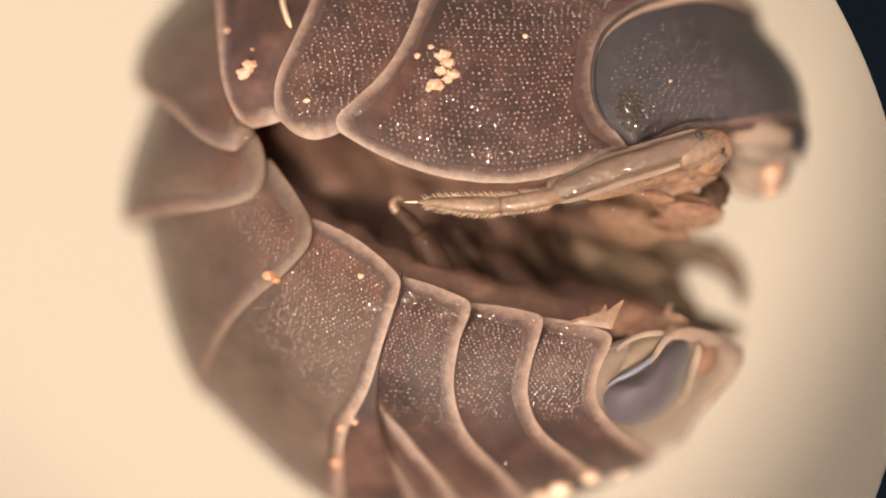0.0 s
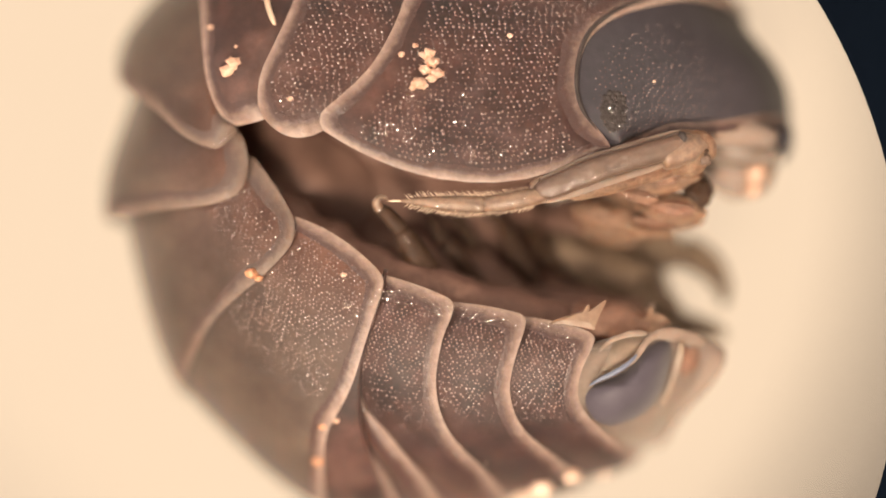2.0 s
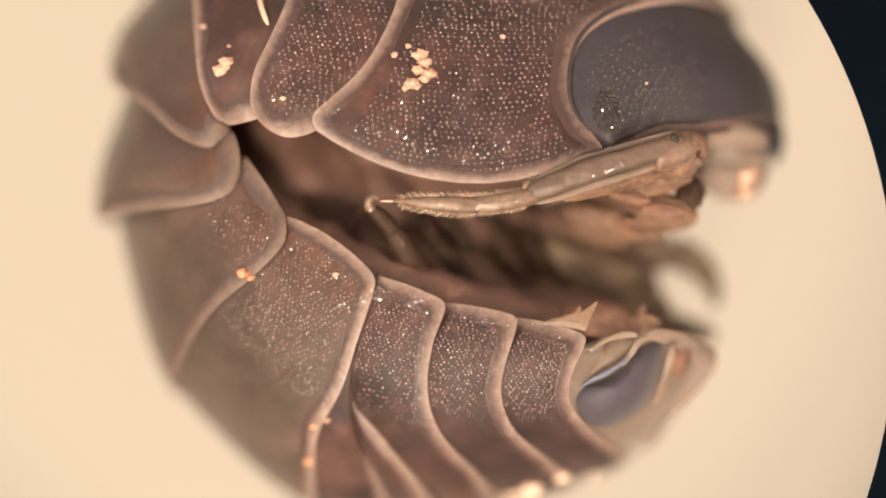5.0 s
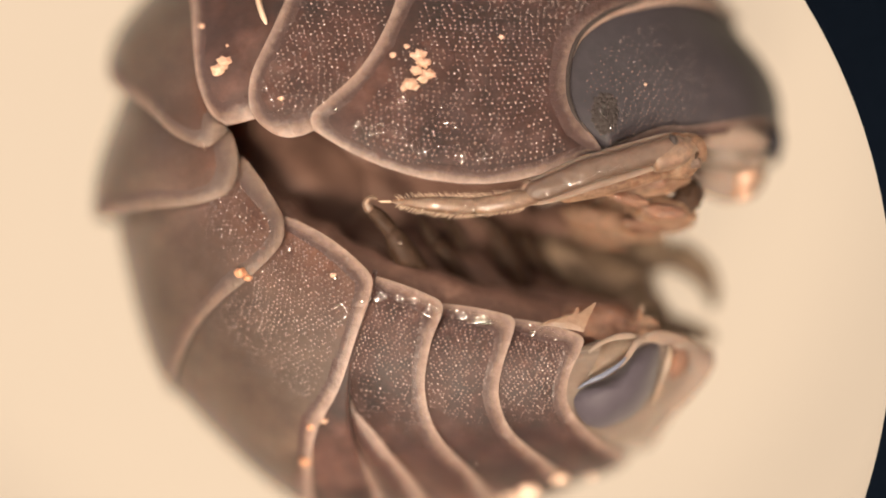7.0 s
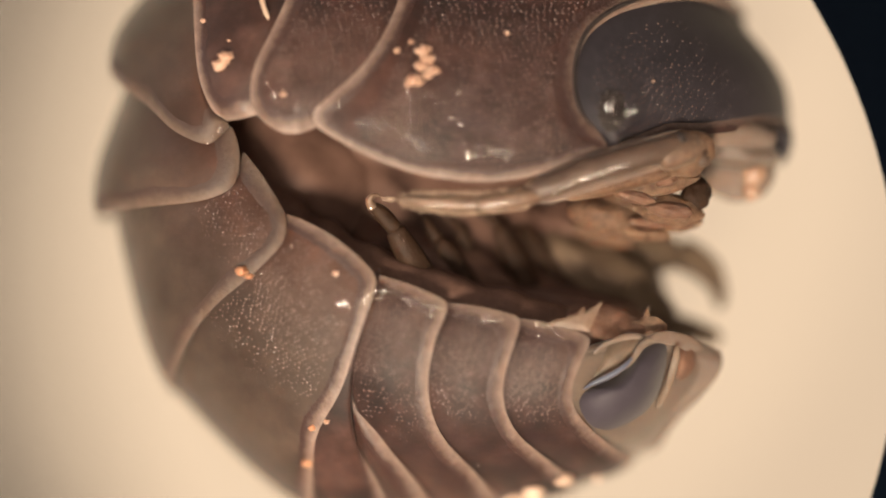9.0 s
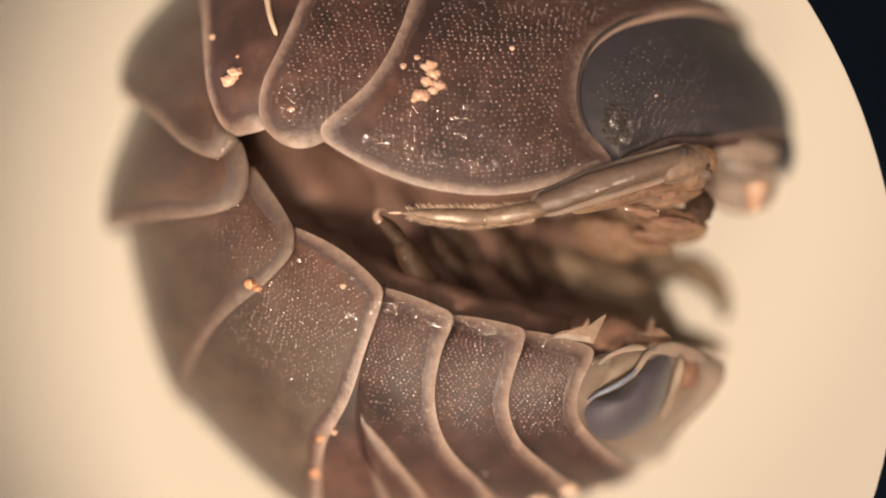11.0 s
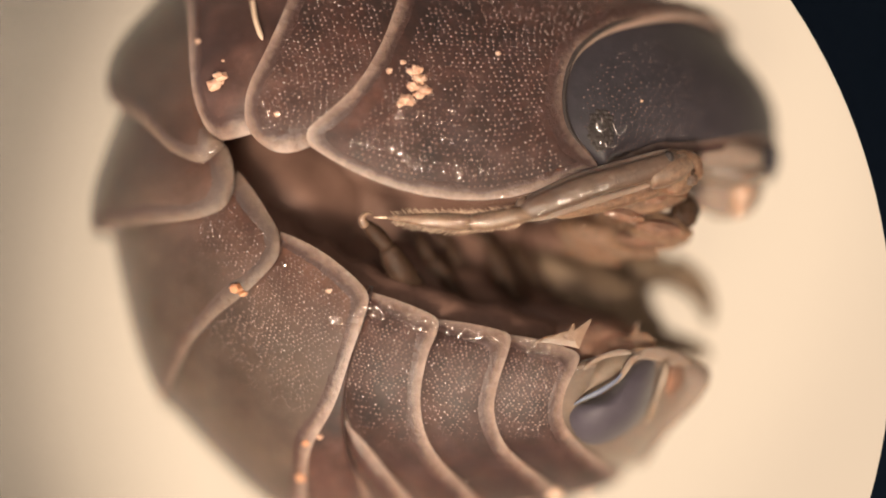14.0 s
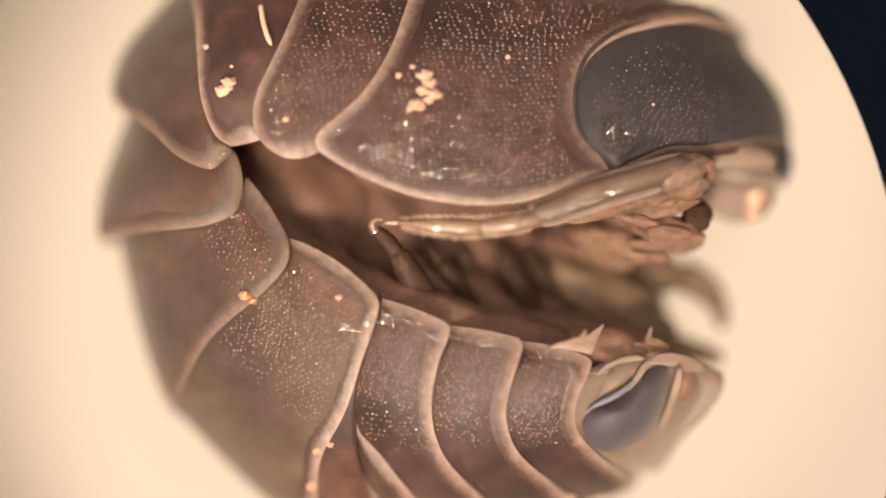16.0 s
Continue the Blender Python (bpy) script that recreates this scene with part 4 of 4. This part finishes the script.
part("glint_bead", glint_beads([
    ((-0.825, -0.518), 0.057, 0.089, 70, 8),
    ((-0.741, -0.505), 0.051, 0.128, 60, 5),
    ((-0.153, -0.652), 0.064, 0.089, 60, 9),
    ((-0.345, -0.601), 0.140, 0.064, -20, 6),
    ((-0.038, -0.71), 0.051, 0.051, 0, 6),
    ((0.198, -0.735), 0.102, 0.045, -10, 10),
    ((0.39, -0.78), 0.128, 0.045, -10, 12),
    ((0.614, -0.837), 0.102, 0.038, -10, 7),
    ((0.997, -0.901), 0.102, 0.051, -12, 9),
    ((1.221, -0.965), 0.089, 0.045, -15, 5),
    ((-1.751, 0.006), 0.026, 0.038, 0, 2),
    ((-1.24, -0.288), 0.032, 0.051, 0, 4),
    ((-2.09, -0.275), 0.026, 0.026, 0, 2),
    ((-2.423, 0.639), 0.038, 0.026, 20, 3),
    ((-2.582, 1.31), 0.089, 0.032, 35, 6),
    ((-2.697, 1.208), 0.057, 0.032, 35, 3),
    ((0.198, 1.093), 0.255, 0.077, -8, 22),
    ((0.422, 1.061), 0.140, 0.051, 0, 10),
    ((-0.537, 1.285), 0.287, 0.089, -25, 16),
    ((-0.857, 1.362), 0.255, 0.089, -25, 12),
    ((-0.153, 1.144), 0.255, 0.064, -10, 12),
    ((0.55, 1.125), 0.191, 0.089, 5, 9),
    ((-1.815, 1.745), 0.102, 0.102, 0, 8),
    ((-1.911, 1.585), 0.077, 0.032, 0, 5),
    ((-0.249, 1.604), 0.383, 0.191, -15, 14),
    ((0.678, 0.786), 0.089, 0.019, 5, 3),
    ((1.01, 0.79), 0.026, 0.026, 0, 3),
    ((0.358, -2.487), 0.032, 0.032, 0, 2),
    ((-1.112, -0.665), 0.051, 0.115, 70, 4),
    ((-0.537, -0.505), 0.089, 0.038, -25, 4),
    ((1.636, -1.157), 0.064, 0.026, 0, 3),
    ((2.199, -0.997), 0.026, 0.019, 0, 1)], 21), bug, "clear wet beads put in as glints", kind="stuff")
part("glint_bead", glint_beads([((1.828, 1.496), 0.038, 0.102, 0, 7),
    ((1.892, 1.355), 0.038, 0.032, 0, 4),
    ((2.02, 1.509), 0.115, 0.102, 0, 4),
    ((1.841, 1.592), 0.032, 0.038, 0, 2)], 22, 0.04, 0.019), eye, "clear wet beads put in as glints", kind="stuff")
# single glints on leg and mouth, each bead facing the lamp
spots = [(Vector(p), LAMPWARD, k) for p, k in zip(
    [(-0.543, 0.136, 4.69), (-0.498, 0.071, 4.68), (-0.55, 0.019, 4.66), (-0.852, 0.433, 4.73), (-0.884, 0.51, 4.74), (1.886, 0.626, 4.72), (1.976, 0.594, 4.72), (2.03, 0.575, 4.7), (2.231, 0.567, 4.76), (2.332, 0.573, 4.78), (1.674, 0.448, 4.62)],
    (0.6, 0.8, 0.6, 0.7, 0.5, 0.8, 1.1, 0.8, 0.7, 0.8, 0.7))]
v, f = beads(spots, 0.017, 0.1)
part("glint_bead", mesh_of("glint_bead", v, f, M_GLINT), bug, "clear wet beads put in as glints", kind="stuff")

# ---- debris on the animal ----
GRAINS = [
    ((-0.267, 2.183, 5.05), 0.085, 1), ((-0.204, 2.093, 5.05), 0.07, 2), ((-0.293, 2.011, 5.05), 0.07, 3), ((-0.165, 1.966, 5.05), 0.075, 4),
    ((-0.375, 1.862, 5.08), 0.08, 5), ((-0.311, 1.836, 5.08), 0.05, 6), ((-0.561, 2.194, 5), 0.04, 7), ((-0.408, 2.29, 5), 0.035, 8),
    ((0.666, 2.402, 4.9), 0.035, 9), ((-2.547, 2.036, 4.7), 0.09, 10), ((-2.482, 2.127, 4.7), 0.09, 11), ((-2.777, 2.56, 4.3), 0.036, 12),
    ((-2.461, 2.318, 4.6), 0.02, 13), ((-1.243, -0.295, 4.9), 0.035, 14), ((-1.369, -1.981, 4.3), 0.04, 15), ((-1.824, 1.696, 5), 0.035, 16), ((2.304, 1.873, 4.8), 0.02, 17),
    ((-0.248, 2.119, 5.05), 0.06, 18), ((-0.229, 1.915, 5.05), 0.06, 19), ((-0.439, 1.813, 5.05), 0.04, 21),
]
for c, r, k in GRAINS:
    tagged(lump("grain", perch(c[0], c[1], -0.2 * r), (r * 0.9, r * 0.7, r * 0.7), M_CRUMB, None, "", 0.75, 1.5, k + 20, 3), "pale sandy grain stuck on the woodlouse", "grain", "grains on the back")
for c, r, k in [((-2.301, -0.265, 4.7), 0.07, 1), ((-2.224, -0.33, 4.7), 0.045, 2), ((-1.6, -2.484, 3.9), 0.065, 3), ((-1.533, -2.056, 4.2), 0.05, 4)]:
    tagged(lump("orange_grain", perch(c[0], c[1], -0.3 * r), (r, r * 0.8, r * 0.8), M_ORANGE, None, "", 0.8, 1.8, k + 40, 2), "orange grain stuck in a plate joint", "grain", "orange grains")

# whitish lumps stand in for blurred glints at the tail's back
for c, r, k in [((0.831, -2.989, 3.3), 0.12, 1), ((1.033, -2.867, 3.4), 0.14, 2), ((1.375, -2.716, 3.4), 0.12, 3), ((1.788, -2.737, 3.1), 0.06, 4)]:
    tagged(lump("glint_lump", perch(c[0], c[1], -0.3 * r), (r, r * 0.7, r * 0.7), M_PALE_GLINT, None, "", 0.4, 2.2, k + 60, 2), "pale lump drawn as a wet glint on the tail's back", "crumb", "wet crumbs")
hair = [(-2.149, 3.026, 4.6), (-2.103, 2.812, 4.75), (-2.059, 2.677, 4.8), (-2.008, 2.555, 4.8)]
path = [Vector(perch(q.x, q.y, -0.05)) for q in spline(hair, 14)]
v, f = tube(path, [0.03] * 12 + [0.026, 0.012], 8)
tagged(new("hair", mesh_of("hair", v, f, M_HAIR)), "short curved pale hair lying on the back", "hair")

# ---- the round stop of the eyepiece ----
stop = tagged(new("field_stop"), "dark navy plate with a round opening standing over the cream plate", "plate")


def ring(r0, r1, z0, z1, n=160):
    """A flat ring whose opening widens downwards from a sharp upper edge."""
    prof = [(r0, z1), (r1, z1), (r1, z0), (r0 + 0.18 * (r1 - r0), z0)]
    verts = [(r * math.cos(2 * math.pi * k / n), r * math.sin(2 * math.pi * k / n), z) for r, z in prof for k in range(n)]
    faces = []
    for i in range(4):
        for k in range(n):
            a, b = i * n + k, i * n + (k + 1) % n
            c, d = ((i + 1) % 4) * n + (k + 1) % n, ((i + 1) % 4) * n + k
            faces.append((a, b, c, d)[::-1])
    return verts, faces


v, f = ring(6.792, 15.0, 4.75, 5.0)
part("stop_plate", mesh_of("stop_plate", v, f, M_PLATE, False), stop, "thin dark navy ring")
for k in range(3):
    a = radians(30 + 120 * k)
    p = Vector((13.5 * math.cos(a), 13.5 * math.sin(a), 0))
    v, f = tube([p + Vector((0, 0, z)) for z in (0.0, 0.3, 4.4, 4.75)], [0.9, 0.7, 0.7, 0.9], 16)
    part("foot", mesh_of("foot", v, f, M_PLATE), stop)


# ---- an added dark ring on thin legs shades the view's edge as it shifts ----
vignette = tagged(new("vignette_ring"), "unseen dark navy ring on three thin legs over the field stop, added as vignette", "eyepiece ring")
v, f = ring(3.5, 4.4, 16.2, 16.5)
part("vignette_band", mesh_of("vignette_band", v, f, M_PLATE, False), vignette)
for k in range(3):
    a = radians(30 + 120 * k)
    c, d = math.cos(a), math.sin(a)
    v, f = tube([Vector((4.3 * c, 4.3 * d, 16.3)), Vector((6.5 * c, 6.5 * d, 14.5)), Vector((11.5 * c, 11.5 * d, 7.0)), Vector((12.0 * c, 12.0 * d, 5.0))], [0.14, 0.16, 0.16, 0.22], 10)
    part("leg", mesh_of("leg", v, f, M_PLATE), vignette)

# ---- an added fill lamp out of view: a glowing ring over the stage ----
M_HOUSING = mottled("lamp_housing", [(0.3, (0.02, 0.02, 0.021)), (0.7, (0.035, 0.035, 0.036))],
                    [(0.3, (0.02, 0.02, 0.021)), (0.7, (0.04, 0.04, 0.041))], big=60.0, small=900.0, rough=0.5)
M_RINGLIGHT = mottled("lamp_diffuser", [(0.3, (0.6, 0.58, 0.55)), (0.7, (0.65, 0.62, 0.58))],
                      [(0.3, (0.6, 0.58, 0.55)), (0.7, (0.66, 0.63, 0.6))], big=60.0, small=900.0, rough=0.6)
ring_glow = M_RINGLIGHT.node_tree.nodes["Principled BSDF"]
ring_glow.inputs["Emission Color"].default_value = (1.0, 0.79, 0.63, 1)
ring_glow.inputs["Emission Strength"].default_value = 6.6
LAMP_LOW, LAMP_HIGH = 50.0, 300.0      # heights of the added lamp: raised, it dims the animal


def lathe(profile, n=72):
    """A closed ring turned from a profile of (radius, height)."""
    m = len(profile)
    verts = [(r * math.cos(2 * math.pi * k / n), r * math.sin(2 * math.pi * k / n), z) for r, z in profile for k in range(n)]
    faces = [(i * n + k, i * n + (k + 1) % n, (i + 1) % m * n + (k + 1) % n, (i + 1) % m * n + k) for i in range(m) for k in range(n)]
    return verts, faces


# unseen stand, added only to carry the fill lamp
stand = tagged(new("added_lamp_stand"), "added unseen black metal lamp stand with a round foot on the table", "lamp stand")
v, f = tube([Vector((0, 150, z)) for z in (-0.404, 1.0, 9.0, 11.0)], [38, 40, 40, 36], 48)
part("base_plate", mesh_of("base_plate", v, f, M_HOUSING), stand)
v, f = tube([Vector((0, 150, z)) for z in (10.0, 11.0, 330.0, 332.0)], [6, 6, 6, 5], 24)
part("pole", mesh_of("pole", v, f, M_HOUSING), stand)
added_ring_lamp = tagged(new("added_ring_lamp"), "added unseen black fill lamp with a glowing cream diffuser on its stand", "lamp")
v, f = lathe([(45, 0.5), (45, 9), (50, 13), (77, 13), (82, 9), (82, 0.5), (80.5, 0.5), (80.5, 2), (46.5, 2), (46.5, 0.5)])
part("housing", mesh_of("housing", v, f, M_HOUSING), added_ring_lamp)
v, f = lathe([(46.6, 0.2), (80.4, 0.2), (80.4, 1.8), (46.6, 1.8)])
part("diffuser", mesh_of("diffuser", v, f[:], M_RINGLIGHT, False), added_ring_lamp, "glowing cream diffuser of the added fill lamp")
v, f = tube([Vector((0, y, 7)) for y in (80, 84, 162, 165)], [4, 4, 4, 3], 16)
part("arm", mesh_of("arm", v, f, M_HOUSING), added_ring_lamp)
v, f = lathe([(6.1, -4), (10, -4), (10, 18), (6.1, 18)], 32)
part("collar", mesh_of("collar", [(a, b + 162, c) for a, b, c in v], f, M_HOUSING), added_ring_lamp)


def motions():
    walk(vignette, [(t, pose(x * MM, y * MM, 0)) for t, x, y in (
        (0, -1.15, 0.55), (1, -0.95, 0.45), (2, -0.75, 0.4), (3, -0.75, 0.45), (4, -0.5, 0.3), (6.5, -0.2, 0.1), (8, -0.1, 0.0),
        (8.5, 0.5, 0.0), (9, 1.1, 0.0), (11.5, 0.9, -0.1), (12.5, 1.25, -0.2), (15, 1.2, -0.2), (16, 0.8, -0.1))])
    # the added lamp rises so the animal dims and the plate stays bright
    walk(added_ring_lamp, [(t, pose(0, -12 * MM, (LAMP_LOW + (LAMP_HIGH - LAMP_LOW) * k) * MM)) for t, k in (
        (0, 0.0), (7.5, 0.0), (8.0, 0.05), (8.5, 0.4), (9.0, 1.0), (9.5, 1.0), (11.3, 0.4), (12.5, 0.7), (14.0, 0.6), (15.0, 0.47), (15.6, 0.3), (16.0, 0.24))])
    walk(stop, [
        (0, pose(-1.833 * MM, -0.465 * MM, 0)),
        (0.5, pose(-1.787 * MM, -0.548 * MM, 0)),
        (1, pose(-1.737 * MM, -0.636 * MM, 0)),
        (1.5, pose(-1.720 * MM, -0.674 * MM, 0)),
        (2, pose(-1.707 * MM, -0.714 * MM, 0)),
        (2.5, pose(-1.700 * MM, -0.716 * MM, 0)),
        (3, pose(-1.692 * MM, -0.720 * MM, 0)),
        (3.5, pose(-1.698 * MM, -0.718 * MM, 0)),
        (4, pose(-1.692 * MM, -0.720 * MM, 0)),
        (6.5, pose(-1.715 * MM, -0.740 * MM, 0)),
        (7, pose(-1.710 * MM, -0.746 * MM, 0)),
        (7.5, pose(-1.712 * MM, -0.746 * MM, 0)),
        (8, pose(-1.712 * MM, -0.748 * MM, 0)),
        (8.5, pose(-1.757 * MM, -0.748 * MM, 0)),
        (9, pose(-1.764 * MM, -0.755 * MM, 0)),
        (11.5, pose(-1.763 * MM, -0.677 * MM, 0)),
        (12, pose(-1.738 * MM, -0.704 * MM, 0)),
        (12.5, pose(-1.700 * MM, -0.726 * MM, 0)),
        (13, pose(-1.697 * MM, -0.756 * MM, 0)),
        (13.5, pose(-1.682 * MM, -0.776 * MM, 0)),
        (14, pose(-1.670 * MM, -0.796 * MM, 0)),
        (14.5, pose(-1.664 * MM, -0.797 * MM, 0)),
        (15, pose(-1.666 * MM, -0.802 * MM, 0)),
        (15.5, pose(-1.678 * MM, -0.801 * MM, 0)),
        (16, pose(-1.705 * MM, -0.804 * MM, 0)),
    ])


motions()
